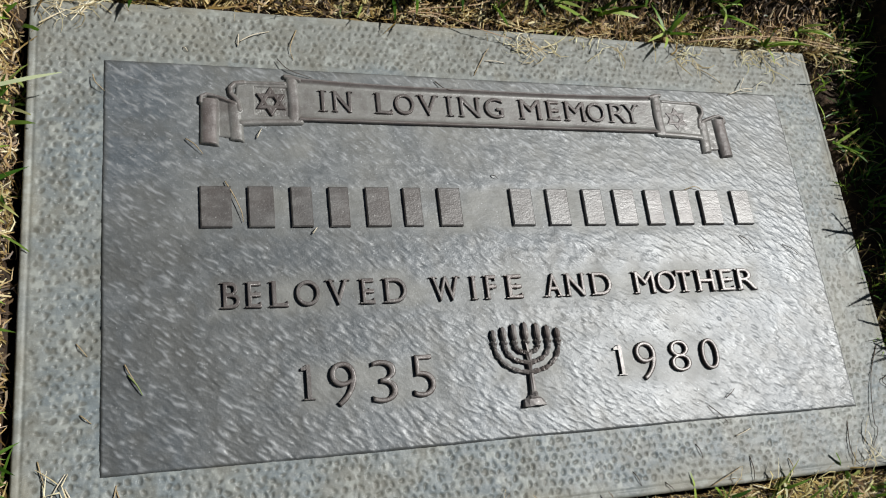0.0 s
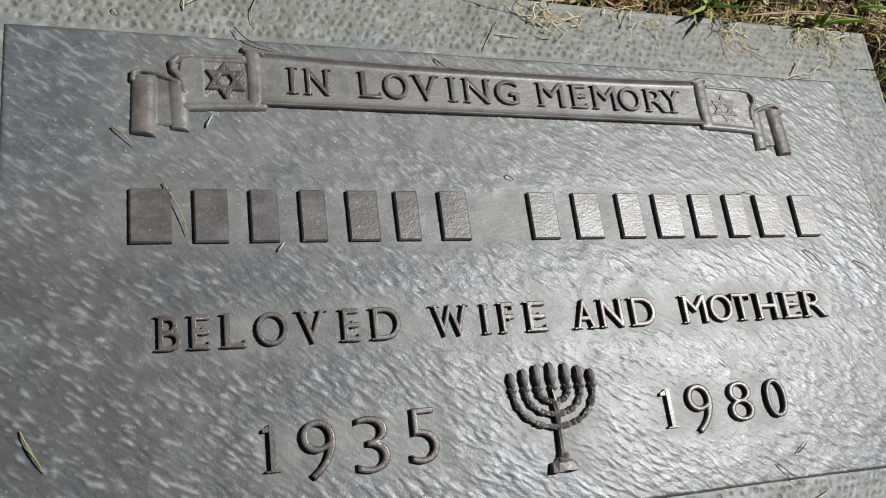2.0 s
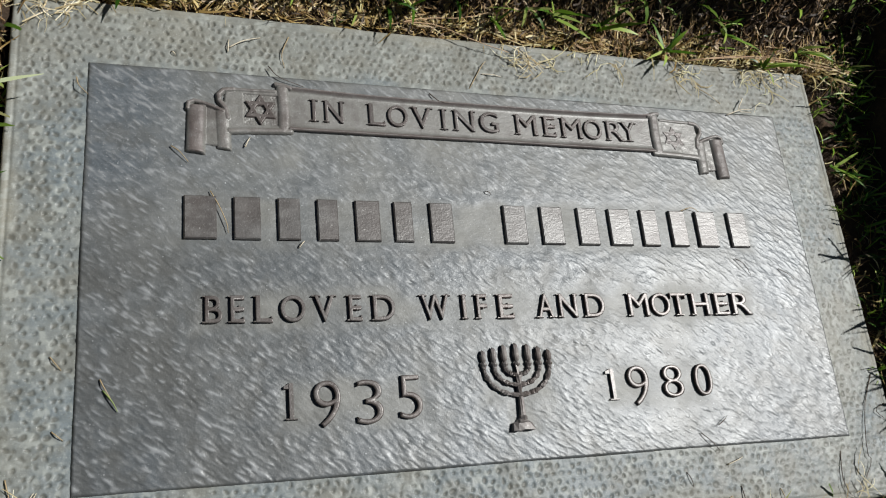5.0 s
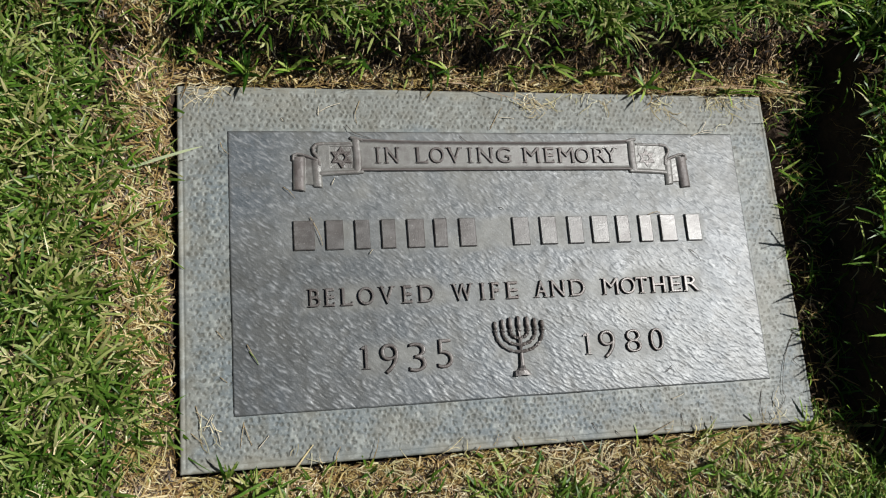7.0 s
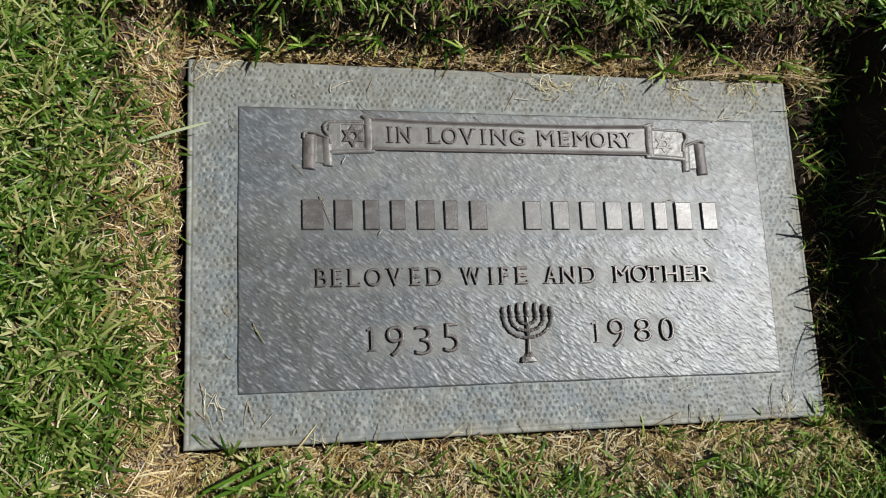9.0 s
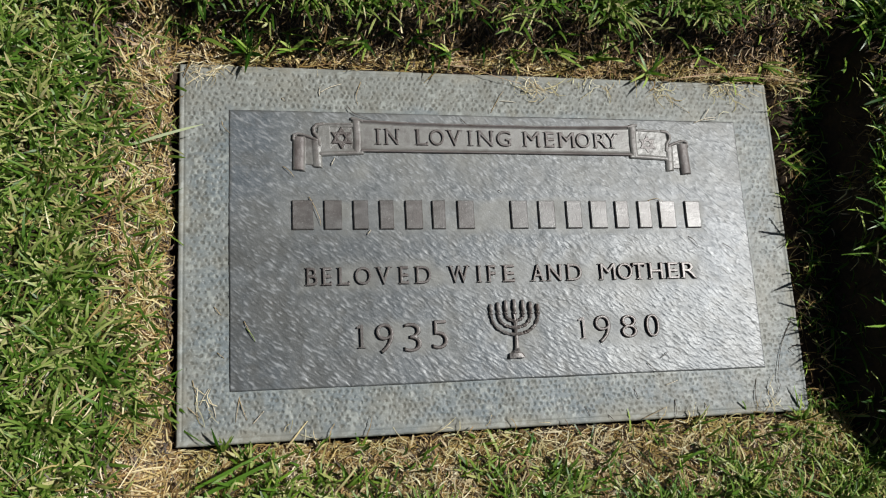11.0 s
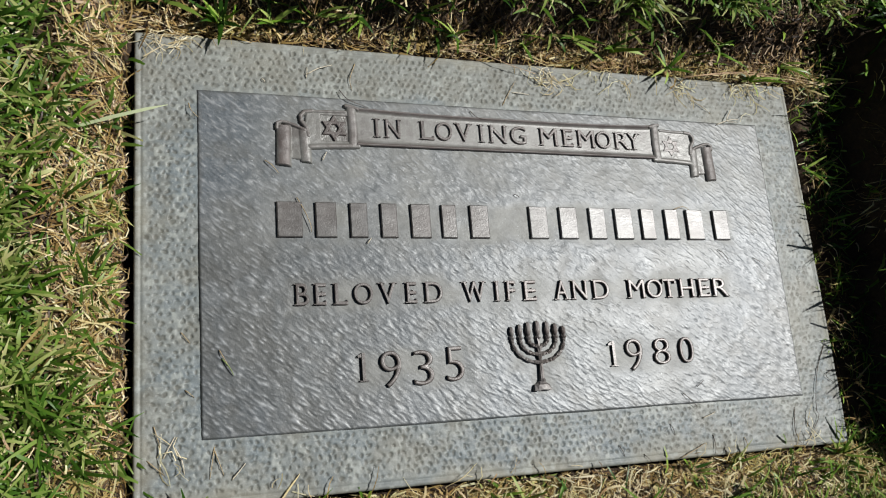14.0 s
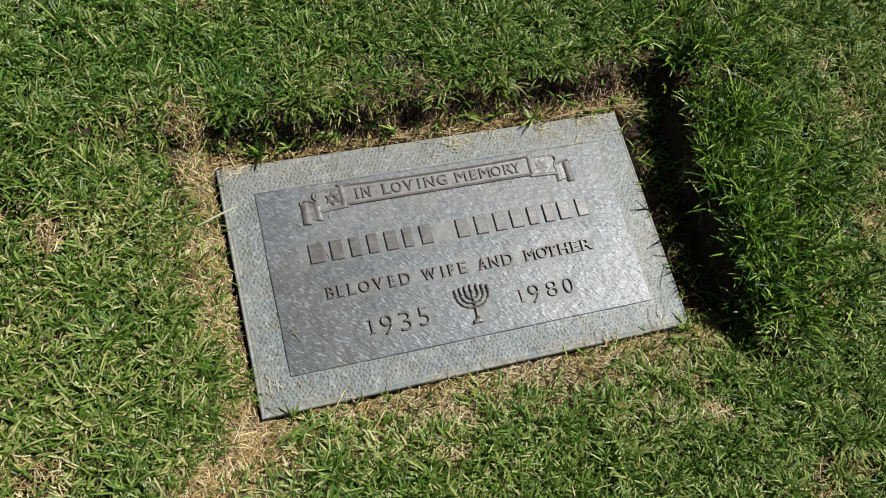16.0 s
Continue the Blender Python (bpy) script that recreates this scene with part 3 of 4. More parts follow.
# the scroll over the writing: a ribbon, two square panels with stars, and the curled ends
def relief(name, x0, x1, low, high, height, parent, label="", nu=40, nv=14, mat=None):
    """A cushion of metal between the lines y = low(x) and high(x); height(u, v) in metres, u and v from 0 to 1."""
    u, v = np.meshgrid(np.linspace(0, 1, nu), np.linspace(0, 1, nv), indexing="ij")
    x = x0 + (x1 - x0) * u
    y = low(x) + (high(x) - low(x)) * v
    z = height(u, v)
    e = np.minimum(np.minimum(u, 1 - u) * abs(x1 - x0), np.minimum(v, 1 - v) * np.abs(high(x) - low(x)))
    z = z - np.minimum(0.0014, 0.7 * z) * np.clip(1 - e / 0.0014, 0, 1) ** 2
    co = np.stack([x, y, z], -1).reshape(-1, 3)
    ring = np.concatenate([np.arange(nu) * nv, (nu - 1) * nv + np.arange(1, nv), np.arange(nu - 2, -1, -1) * nv + nv - 1, np.arange(nv - 2, 0, -1)])
    low_ring = co[ring].copy()
    low_ring[:, 2] = -0.0012
    k = np.arange(len(ring))
    side = np.stack([len(co) + k, len(co) + (k + 1) % len(ring), ring[(k + 1) % len(ring)], ring[k]], 1)
    me = mesh_quads(name, np.concatenate([co, low_ring]), np.concatenate([grid_quads(nu, nv), side]))
    me.attributes.new("dust", "FLOAT", "POINT").data.foreach_set("value", np.clip((np.concatenate([co, low_ring])[:, 2] - 0.001) / 0.001, 0, 1).astype(np.float32))
    return part(name, me, mat or M_SCROLL, parent, label)


M_MENORAH = metal_material("rubbed bronze", (0.135, 0.125, 0.12), (0.085, 0.066, 0.058), (0.26, 0.25, 0.24), 0.42, 0.15, False, 0.38)
M_SCROLL = metal_material("brown bronze", (0.150, 0.148, 0.136), (0.104, 0.084, 0.078), (0.24, 0.24, 0.235), 0.40, 0.06, True, 0.42, False, 0.2)
scroll = tagged(new("scroll"), "raised bronze ribbon scroll with curled ends")
scroll.parent = marker


def rims(u, v, wide, high, rest):
    d = np.minimum(v, 1 - v)
    return rest + (high - rest) * np.exp(-(np.maximum(d - 0.02, 0) / wide) ** 2)


relief("ribbon", -0.163, 0.163, lambda x: 0.1045 + 0 * x, lambda x: 0.1395 + 0.0028 * np.abs(x / 0.16) ** 3,
       lambda u, v: rims(u, v, 0.065, 0.0034, 0.0006), scroll, "", 320, 88)


def ridge_along(x, y, points, r, h):
    """A rounded ridge of half-width r and height h along a line, in mm."""
    best = np.full(x.shape, 1e9)
    for (ax, ay), (bx, by) in zip(points, points[1:]):
        dx, dy = bx - ax, by - ay
        t = np.clip(((x - ax) * dx + (y - ay) * dy) / (dx * dx + dy * dy), 0, 1)
        best = np.minimum(best, np.hypot(x - ax - t * dx, y - ay - t * dy))
    return 0.82 * h * np.clip(1 - (best / r) ** 3, 0, 1) ** 0.7 - 1.5 * (best >= r)


def roll(x, y, mid, r, y0, y1, h):
    """A round roll of metal along y with cut ends, in mm."""
    d = np.abs(x - mid) / r
    return np.where((d < 1) & (y > y0) & (y < y1), h * np.clip(1 - d ** 2.4, 0, 1) ** 0.6 * np.clip(np.minimum(y - y0, y1 - y) / 1.2, 0, 1) ** 0.5, -1.5)


def slab(x, y, x0, x1, y0, y1, h, soft=1.5):
    d = np.minimum(np.minimum(x - x0, x1 - x), np.minimum(y - y0, y1 - y))
    return np.where(d > 0, h * np.clip(d / soft, 0, 1) ** 0.6, -1.5)


def triangles(x, y, r):
    """How far inside the star's two triangles a place lies, in mm."""
    return [np.minimum.reduce([r / 2 - (x * math.sin(k) - flip * y * math.cos(k)) for k in (0, 2 * math.pi / 3, 4 * math.pi / 3)]) for flip in (1, -1)]


def scroll_end(x, y, stippled):
    """Height in mm of one curled end of the ribbon, x counted outwards from the middle of the plaque."""
    h = slab(x, y, 206, 226, 87.5 + 0.12 * (x - 206), 120.5 + 0.12 * (x - 206), 1.0 + 0.9 * np.clip((222 - x) / 16, 0, 1))
    h = np.maximum(h, roll(x, y, 229.6 + 0.03 * (100 - y), 7.2, 82.0 + 0.12 * (x - 229), 121.5, 4.0))
    h = np.maximum(h, ridge_along(x, y, [(235.5, 118), (235, 122.5), (231, 124.5), (226, 123.5), (216, 120), (210, 117)], 2.0, 4.0))
    h = np.maximum(h, roll(x, y, 210.2 - 0.04 * (100 - y), 5.6, 86.0 + 0.12 * (x - 210), 118.0, 2.8))
    h = np.maximum(h, ridge_along(x, y, [(207, 112), (208.5, 120), (213, 126), (213.5, 131), (210, 135), (203, 136.2)], 2.5, 3.8))
    panel = slab(x, y, 163, 211 - 0.12 * np.abs(y - 118), 101, 137.5, 1.9)
    if stippled:
        sunk = slab(x, y, 169.5, 195.5, 107.5, 133, 1.0, 0.5) > 0
        panel = np.where(sunk, 0.9 + 0.18 * ridge(x, y, 31, 0.9), panel)
    else:
        a, b = triangles(x - 184, y - 119.5, 11.5)
        tip = (np.maximum(a, b) > 1.3) & (np.minimum(a, b) < -0.3)
        panel = np.where(tip, 0.9, panel)
    h = np.maximum(h, panel)
    h = np.maximum(h, ridge_along(x, y, [(207, 136.2), (190, 136.2), (172, 137)], 2.0, 3.3))
    h = np.maximum(h, ridge_along(x, y, [(206, 101.5), (195, 102.5), (161, 104)], 2.9, 3.4))
    h = np.maximum(h, ridge_along(x, y, [(165.5, 106), (165, 122), (166, 139)], 5.2, 3.7))
    h = np.maximum(h, ridge_along(x, y, [(171, 143.2), (166, 142.8), (160, 140.5)], 2.3, 3.8))
    return np.where(h > -1, h + 0.16 * ridge(x, y, 32, 4.0) + 0.03 * ridge(x, y, 33, 1.0), h)


for sgn in (-1, 1):
    gx, gy = np.meshgrid(np.linspace(156, 241, 200), np.linspace(80, 147, 158), indexing="ij")
    gz = scroll_end(gx, gy, sgn < 0)
    quads = grid_quads(200, 158)
    quads = quads[gz.ravel()[quads].max(1) > -1]
    me = mesh_quads("scroll_end", np.stack([sgn * gx, gy, gz], -1).reshape(-1, 3) / 1000, quads[:, ::-sgn])
    me.attributes.new("dust", "FLOAT", "POINT").data.foreach_set("value", np.clip((gz - 2.2) / 1.2, 0, 1).astype(np.float32).ravel())
    part("scroll_end", me, M_SCROLL, scroll)
    cx, cy, r = sgn * 183.0, 120.3 if sgn < 0 else 119.5, 12.6 if sgn < 0 else 11.5
    gx, gy = np.meshgrid(np.linspace(-1.15 * r, 1.15 * r, 72), np.linspace(-1.15 * r, 1.15 * r, 72), indexing="ij")
    near = np.minimum.reduce([np.abs(d - 1.2) for d in triangles(gx, gy, r)])
    top = 3.0 if sgn < 0 else 2.4
    gz = np.maximum(top - 3.0 * np.clip((near - 1.35) / 0.4, 0, 1), 0.2)
    part("star", mesh_quads("star", np.stack([cx + gx, cy + gy, gz], -1).reshape(-1, 3) / 1000, grid_quads(72, 72)), M_LETTER, scroll, "raised six-pointed star")

# the seven-branched candlestick
menorah = tagged(new("menorah"), "raised bronze seven-branched candlestick")
menorah.parent = marker
CX = 0.0020


def worn_cast(bm, by):
    """Uneven, knocked faces of an old casting."""
    rng = np.random.default_rng(len(bm.verts))
    for v in bm.verts:
        v.co += Vector(rng.normal(0, by, 3))


for wide, deep, top in ((0.0270, -0.1030, -0.0700), (0.0185, -0.0955, -0.0680), (0.0098, -0.0880, -0.0660)):
    for sgn in (-1, 1):
        bm = bmesh.new()
        pts, rad = [], []
        for k in range(37):
            a = k / 36 * math.pi / 2
            pts.append((CX + sgn * wide * math.sin(a), -0.0815 + (deep + 0.0815) * math.cos(a), 0.0011))
            rad.append(0.0010 + 0.0010 * abs(math.sin(0.6 + a * (4 + wide * 170))) ** 0.7)
        tube(bm, pts, rad, 8)
        worn_cast(bm, 0.00022)
        part_bm("branch", bm, M_MENORAH, menorah)
for off, top in ((-0.027, -0.0700), (-0.0185, -0.0680), (-0.0098, -0.0660), (0, -0.0650), (0.0098, -0.0660), (0.0185, -0.0680), (0.027, -0.0705)):
    bm = bmesh.new()
    tube(bm, [(CX + off, -0.0820, 0.0012), (CX + off, -0.0800, 0.0012), (CX + off, -0.0788, 0.0012), (CX + off, -0.0780, 0.0012)], [0.0014, 0.0026, 0.0026, 0.0012], 8)
    tube(bm, [(CX + off, y, 0.0013) for y in (-0.0785, -0.0765, -0.0735, -0.0705 + (top + 0.07), top + 0.001)], [0.0010, 0.0021, 0.0026, 0.0017, 0.0005], 8)
    worn_cast(bm, 0.0003)
    part_bm("candle", bm, M_MENORAH, menorah)
bm = bmesh.new()
tube(bm, [(CX, y, 0.0012) for y in (-0.0800, -0.0878, -0.0885, -0.0950, -0.0958, -0.1020, -0.1032, -0.1045, -0.1180, -0.1190, -0.1202, -0.1210)],
     [0.0014, 0.0015, 0.0026, 0.0017, 0.0028, 0.0018, 0.0030, 0.0021, 0.0026, 0.0036, 0.0036, 0.0026], 8)
worn_cast(bm, 0.0003)
part_bm("stem", bm, M_MENORAH, menorah)
bm = bmesh.new()
tube(bm, [(CX - 0.001, y, 0.0008) for y in (-0.1205, -0.1228, -0.1240, -0.1290, -0.1294)], [0.0030, 0.0050, 0.0085, 0.0102, 0.0070], 12)
for v in bm.verts:
    v.co.z = -0.001 if v.co.z < 0 else min(v.co.z * 0.45 + 0.001, 0.0048)
worn_cast(bm, 0.0003)
part_bm("foot", bm, M_MENORAH, menorah)


# ---------------------------------------------------------------- turf
def surface(x, y):
    """What a fallen straw lies on: the soil, or the marker."""
    h = soil(x, y, False)
    h = np.where((np.abs(x) < BX) & (np.abs(y) < BY), TOP, h)
    return np.where((np.abs(x) < PX) & (np.abs(y) < PY), 0.0008, h)


def strips(name, base, azimuth, length, width, tilt, bend, mat, label, category="grass", kind="stuff", twist=None):
    """Blades as bent tapering strips: foot, direction, length, width, lean at the foot and more lean at the tip (arrays)."""
    n = len(base)
    sv = np.array([0.0, 0.36, 0.74, 1.0])
    wv = np.array([0.9, 1.0, 0.8, 0.14])
    dirs = np.stack([np.cos(azimuth), np.sin(azimuth)], -1)
    pos, co = base.copy(), []
    tw = np.zeros(n) if twist is None else twist
    for k, s in enumerate(sv):
        if k:
            th = tilt + bend * (sv[k] + sv[k - 1]) / 2
            d = (length * (sv[k] - sv[k - 1]))[:, None]
            pos = pos + d * np.concatenate([dirs * np.sin(th)[:, None], np.cos(th)[:, None]], 1)
        a = azimuth + np.pi / 2 + tw * s
        half = np.stack([np.cos(a), np.sin(a), 0.35 * np.sin(tw * 2 + s * 2)], -1) * (width * wv[k] / 2)[:, None]
        co += [pos - half, pos + half]
    co = np.stack(co, 1).reshape(-1, 3)
    off = (np.arange(n) * 8)[:, None, None]
    quads = (off + np.array([[0, 1, 3, 2], [2, 3, 5, 4], [4, 5, 7, 6]])[None]).reshape(-1, 4)
    ob = part(name, mesh_quads(name, co, quads), mat, None, label)
    return tagged(ob, category=category, kind=kind)


def litter(name, x, y, azimuth, length, width, curl, lift, mat, label, category, kind="stuff"):
    """Dry stalks lying on whatever is under them."""
    if kind == "stuff":
        ex, ey = x + length * np.cos(azimuth), y + length * np.sin(azimuth)
        stay = ~((np.abs(ex) < BX + 0.002) & (np.abs(ey) < BY + 0.002)) | (np.random.default_rng(5).uniform(0, 1, len(x)) < 0.06)
        x, y, azimuth, length, width, curl, lift = (v[stay] for v in (x, y, azimuth, length, width, curl, lift))
    n = len(x)
    co, px, py, a = [], x.copy(), y.copy(), azimuth - curl / 2
    hs = np.random.default_rng(n).uniform(0.0006, 1, n) * lift
    lean = np.random.default_rng(n + 1).normal(0, 0.35, n)
    under = surface(x + 0.5 * length * np.cos(azimuth), y + 0.5 * length * np.sin(azimuth))
    for k in range(4):
        if k:
            px, py = px + length / 3 * np.cos(a), py + length / 3 * np.sin(a)
            a = a + curl / 3
        z = under + np.clip(surface(px, py) - under, -0.3 * length, 0.3 * length) + hs + lean * length * (k / 3 - 0.5) * 0.5 * (lift > 0.003) + 0.0012 * (k in (1, 2))
        z = np.maximum(z, np.minimum(surface(px, py), under + 0.4 * length) + 0.0006)
        half = np.stack([-np.sin(a), np.cos(a), np.full(n, 0.5)], -1) * (width / 2 * (1.0, 1.0, 0.8, 0.4)[k])[:, None]
        p = np.stack([px, py, z], -1)
        co += [p - half, p + half]
    co = np.stack(co, 1).reshape(-1, 3)
    off = (np.arange(n) * 8)[:, None, None]
    quads = (off + np.array([[0, 1, 3, 2], [2, 3, 5, 4], [4, 5, 7, 6]])[None]).reshape(-1, 4)
    ob = part(name, mesh_quads(name, co, quads), mat, None, label)
    return tagged(ob, category=category, kind=kind)


AREA = (-0.80, 1.10, -0.63, 0.63)


NEAR = (-0.50, 0.50, -0.34, 0.34)


def scatter(seed, count, density, area=AREA):
    rng = np.random.default_rng(seed)
    x, y = rng.uniform(area[0], area[1], count), rng.uniform(area[2], area[3], count)
    keep = rng.uniform(0, 1, count) < density(x, y)
    return x[keep], y[keep], rng


def edges(x, y):
    return -x - BX, x - BX, y - BY, -y - BY


def ramp01(d, a, b):
    return np.clip((d - a) / (b - a), 0, 1)


def bare(x, y):
    """Thin, worn patches of the lawn."""
    p = ridge(x, y, 41, 0.11) + 0.6 * ridge(x, y, 42, 0.04)
    for cx, cy, r, k in ((-0.385, 0.27, 0.04, 1.8), (-0.43, 0.20, 0.03, 0.7), (-0.62, 0.05, 0.06, 0.7), (-0.55, 0.33, 0.05, 0.8), (-0.44, 0.065, 0.035, 0.8), (-0.62, -0.23, 0.05, 1.0), (-0.51, -0.25, 0.05, 0.9), (-0.40, -0.235, 0.03, 0.8), (-0.42, -0.30, 0.05, 1.3), (-0.36, -0.27, 0.05, 1.0), (-0.22, -0.26, 0.05, 0.9), (-0.12, -0.25, 0.04, 0.6), (-0.30, -0.28, 0.05, 1.0), (-0.52, -0.37, 0.05, 0.9), (0.72, -0.13, 0.05, 1.0), (0.30, -0.40, 0.07, 0.7), (0.18, -0.36, 0.06, 0.6), (0.74, 0.22, 0.08, 0.6), (0.72, 0.08, 0.05, 0.5), (-0.645, 0.16, 0.03, 1.8), (0.66, -0.25, 0.035, 1.0)):
        p = p + k * np.exp(-((x - cx) ** 2 + (y - cy) ** 2) / r ** 2)
    return np.clip((p - 0.55) / 0.6, 0, 1)


def turf_density(x, y):
    l, r, t, b = edges(x, y)
    w = 0.02 * ridge(x, y, 43, 0.03)
    d = np.maximum(np.maximum(ramp01(l + 2.2 * w, 0.022, 0.075), ramp01(r + w - widening(y), 0.068, 0.092)), np.maximum(ramp01(t + w - setback(x), 0.04, 0.06), ramp01(b + 1.4 * w, 0.012, 0.085)))
    return d * (1 - 0.75 * bare(x, y)) * np.clip(0.72 + 1.1 * ridge(x, y, 46, 0.017), 0.22, 1)


def lush(x, y):
    return ramp01(x - BX, 0.03, 0.07) * (1 - ramp01(x - BX + 0.05 * ridge(x, y, 44, 0.06), 0.15, 0.34)) * ramp01(y, -0.28, -0.18) * (1 - ramp01(y, 0.27, 0.42))


def foot(x, y, sink=0.006):
    return np.stack([x, y, soil(x, y) - sink], -1)


def freshness(x, y):
    """0 for tired, yellowed lawn, 1 for well watered green."""
    f = 0.22 + 0.55 * ramp01(y - BY + 0.05 * ridge(x, y, 37, 0.08), 0.02, 0.10) * ramp01(x, -0.55, -0.28)
    f = np.maximum(f, (0.30 + 0.40 * ramp01(x, -0.05, 0.25)) * ramp01(-y - BY, 0.04, 0.12))
    f = np.maximum(f, 0.55 * ramp01(x - BX, 0.05, 0.12))
    f = np.maximum(f, 0.8 * ramp01(-x + 0.8 * y, 0.62, 0.80))
    return np.clip(f + 0.36 * ridge(x, y, 38, 0.09) + 0.36 * ridge(x, y, 39, 0.032), 0, 1)


def sward(name, x, y, rng, leaves, length, width, lean, droop, mat, label, sink=0.005):
    """Turf of small shoots, each a fan of tapering leaves that arch over; tips blunt where the mower cut them."""
    n = len(x) * leaves
    x, y = np.repeat(x, leaves) + rng.normal(0, 0.0022, n), np.repeat(y, leaves) + rng.normal(0, 0.0022, n)
    tall = np.repeat(rng.uniform(0.75, 1.25, n // leaves), leaves) * rng.uniform(0.7, 1.25, n)
    az = np.repeat(rng.uniform(0, 2 * np.pi, n // leaves), leaves) + np.tile(np.arange(leaves) * 2 * np.pi / leaves, n // leaves) + rng.normal(0, 0.7, n)
    ln = length * tall * (1 + 0.42 * ridge(x, y, 49, 0.03) + 0.22 * ridge(x, y, 50, 0.012))
    wd = width * rng.uniform(0.65, 1.3, n)
    tilt, bend = rng.uniform(*lean, n), rng.uniform(*droop, n)
    twist, tip = rng.normal(0, 0.8, n), np.where(rng.uniform(0, 1, n) < 0.3, 0.5, 0.06)
    pos, co = foot(x, y, sink), []
    flat = np.stack([np.cos(az), np.sin(az)], -1)
    for k, (s0, s1, w) in enumerate(((0, 0, 0.7), (0, 0.42, 1.0), (0.42, 0.78, 0.82), (0.78, 1.0, 0))):
        th = tilt + bend * (s0 + s1) / 2
        pos = pos + (ln * (s1 - s0))[:, None] * np.concatenate([flat * np.sin(th)[:, None], np.cos(th)[:, None]], 1)
        a = az + np.pi / 2 + twist * s1
        half = np.stack([np.cos(a), np.sin(a), 0.4 * np.sin(twist * 2 + s1 * 2)], -1) * (wd * (w if k < 3 else tip) / 2)[:, None]
        co += [pos - half, pos + half]
    co = np.stack(co, 1).reshape(-1, 3)
    quads = ((np.arange(n) * 8)[:, None, None] + np.array([[0, 1, 3, 2], [2, 3, 5, 4], [4, 5, 7, 6]])[None]).reshape(-1, 4)
    me = mesh_quads(name, co, quads)
    me.attributes.new("fresh", "FLOAT", "POINT").data.foreach_set("value", np.repeat(freshness(x, y), 8).astype(np.float32))
    return tagged(part(name, me, mat, None, label), category="grass", kind="stuff")


x, y, rng = scatter(51, 116000, lambda x, y: turf_density(x, y) * (1 - 0.85 * lush(x, y)) * np.where(((x - 0.12) / 0.98) ** 2 + (y / 0.64) ** 2 > 1.1, 0.4, 1.0))
sward("lawn_grass", x, y, rng, 3, 0.030, 0.0027, (0.05, 0.85), (0.3, 1.8), M_GRASS, "short mown green lawn grass with yellowed blades")
x, y, rng = scatter(52, 12000, lambda x, y: turf_density(x, y) * lush(x, y) * np.clip(0.5 + 1.3 * ridge(x, y, 56, 0.024), 0.05, 1), (0.36, 0.78, -0.34, 0.45))
sward("lush_grass", x, y, rng, 4, 0.052, 0.0030, (0.05, 0.75), (0.2, 1.5), M_LUSH, "taller bright green grass on the bank beside the marker")


def outskirts(x, y):
    far = np.maximum(np.maximum(AREA[0] - x, x - AREA[1]), np.maximum(AREA[2] - y, y - AREA[3]))
    return (far > -0.02) * (1 - ramp01(np.hypot(0.85 * (x - 0.15), y) + 0.25 * ridge(x, y, 40, 0.3), 0.9, 2.0))


x, y, rng = scatter(58, 60000, outskirts, (-2.2, 2.5, -2.1, 2.1))
n = len(x)
strips("outer_lawn", foot(x, y), rng.uniform(0, 2 * np.pi, n), rng.uniform(0.03, 0.06, n), rng.uniform(0.004, 0.009, n),
       rng.uniform(0.5, 1.2, n), rng.uniform(0.1, 0.6, n), M_LUSH, "mown green lawn farther round the marker", "grass", "stuff", rng.normal(0, 0.5, n))


def cut_edge(x, y):
    l, r, t, b = edges(x, y)
    out = np.maximum(ramp01(t, 0.012, 0.03) * (1 - ramp01(t, 0.06, 0.09)) * (np.abs(x) < BX + 0.08), 0.05 * ramp01(r, 0.02, 0.04) * (1 - ramp01(r, 0.07, 0.1)) * (np.abs(y) < BY + 0.04))
    out = np.maximum(out, 0.8 * ramp01(l, 0.016, 0.03) * (1 - ramp01(l, 0.05, 0.08)) * (np.abs(y) < BY + 0.03))
    return np.maximum(out, 0.8 * ramp01(b, 0.01, 0.03) * (1 - ramp01(b, 0.06, 0.09)) * (np.abs(x) < BX + 0.03))


x, y, rng = scatter(53, 60000, lambda x, y: 0.11 * cut_edge(x, y) * np.where((y > BY) & (x > 0), 0.45, 1.0), NEAR)
n = len(x)
strips("edge_grass", foot(x, y, 0.003), rng.uniform(0, 2 * np.pi, n), rng.uniform(0.014, 0.038, n), rng.uniform(0.0014, 0.0032, n),
       rng.uniform(0.2, 1.0, n), rng.uniform(0.2, 1.4, n), M_LUSH, "sparse broad green shoots on the cut turf edge", "grass", "stuff", rng.normal(0, 0.8, n))
x, y, rng = scatter(57, 60000, lambda x, y: 0.28 * ramp01(x - BX, 0.020, 0.05) * (1 - ramp01(x - BX, 0.07, 0.09)) * (np.abs(y - 0.01) < BY + 0.03), NEAR)
n = len(x)
strips("hollow_grass", foot(x, y, 0.003), rng.uniform(0, 2 * np.pi, n), rng.uniform(0.016, 0.038, n), rng.uniform(0.0014, 0.003, n),
       rng.uniform(0.2, 0.9, n), rng.uniform(0.3, 1.5, n), M_LUSH, "thin green grass in the shaded hollow beside the marker", "grass", "stuff", rng.normal(0, 0.8, n))


def clear_of(x, y, gap=0.004):
    """True beside the marker, off its sides by the gap."""
    return (np.abs(x) > BX + gap) | (y > BY) | (y < -BY - 0.001)


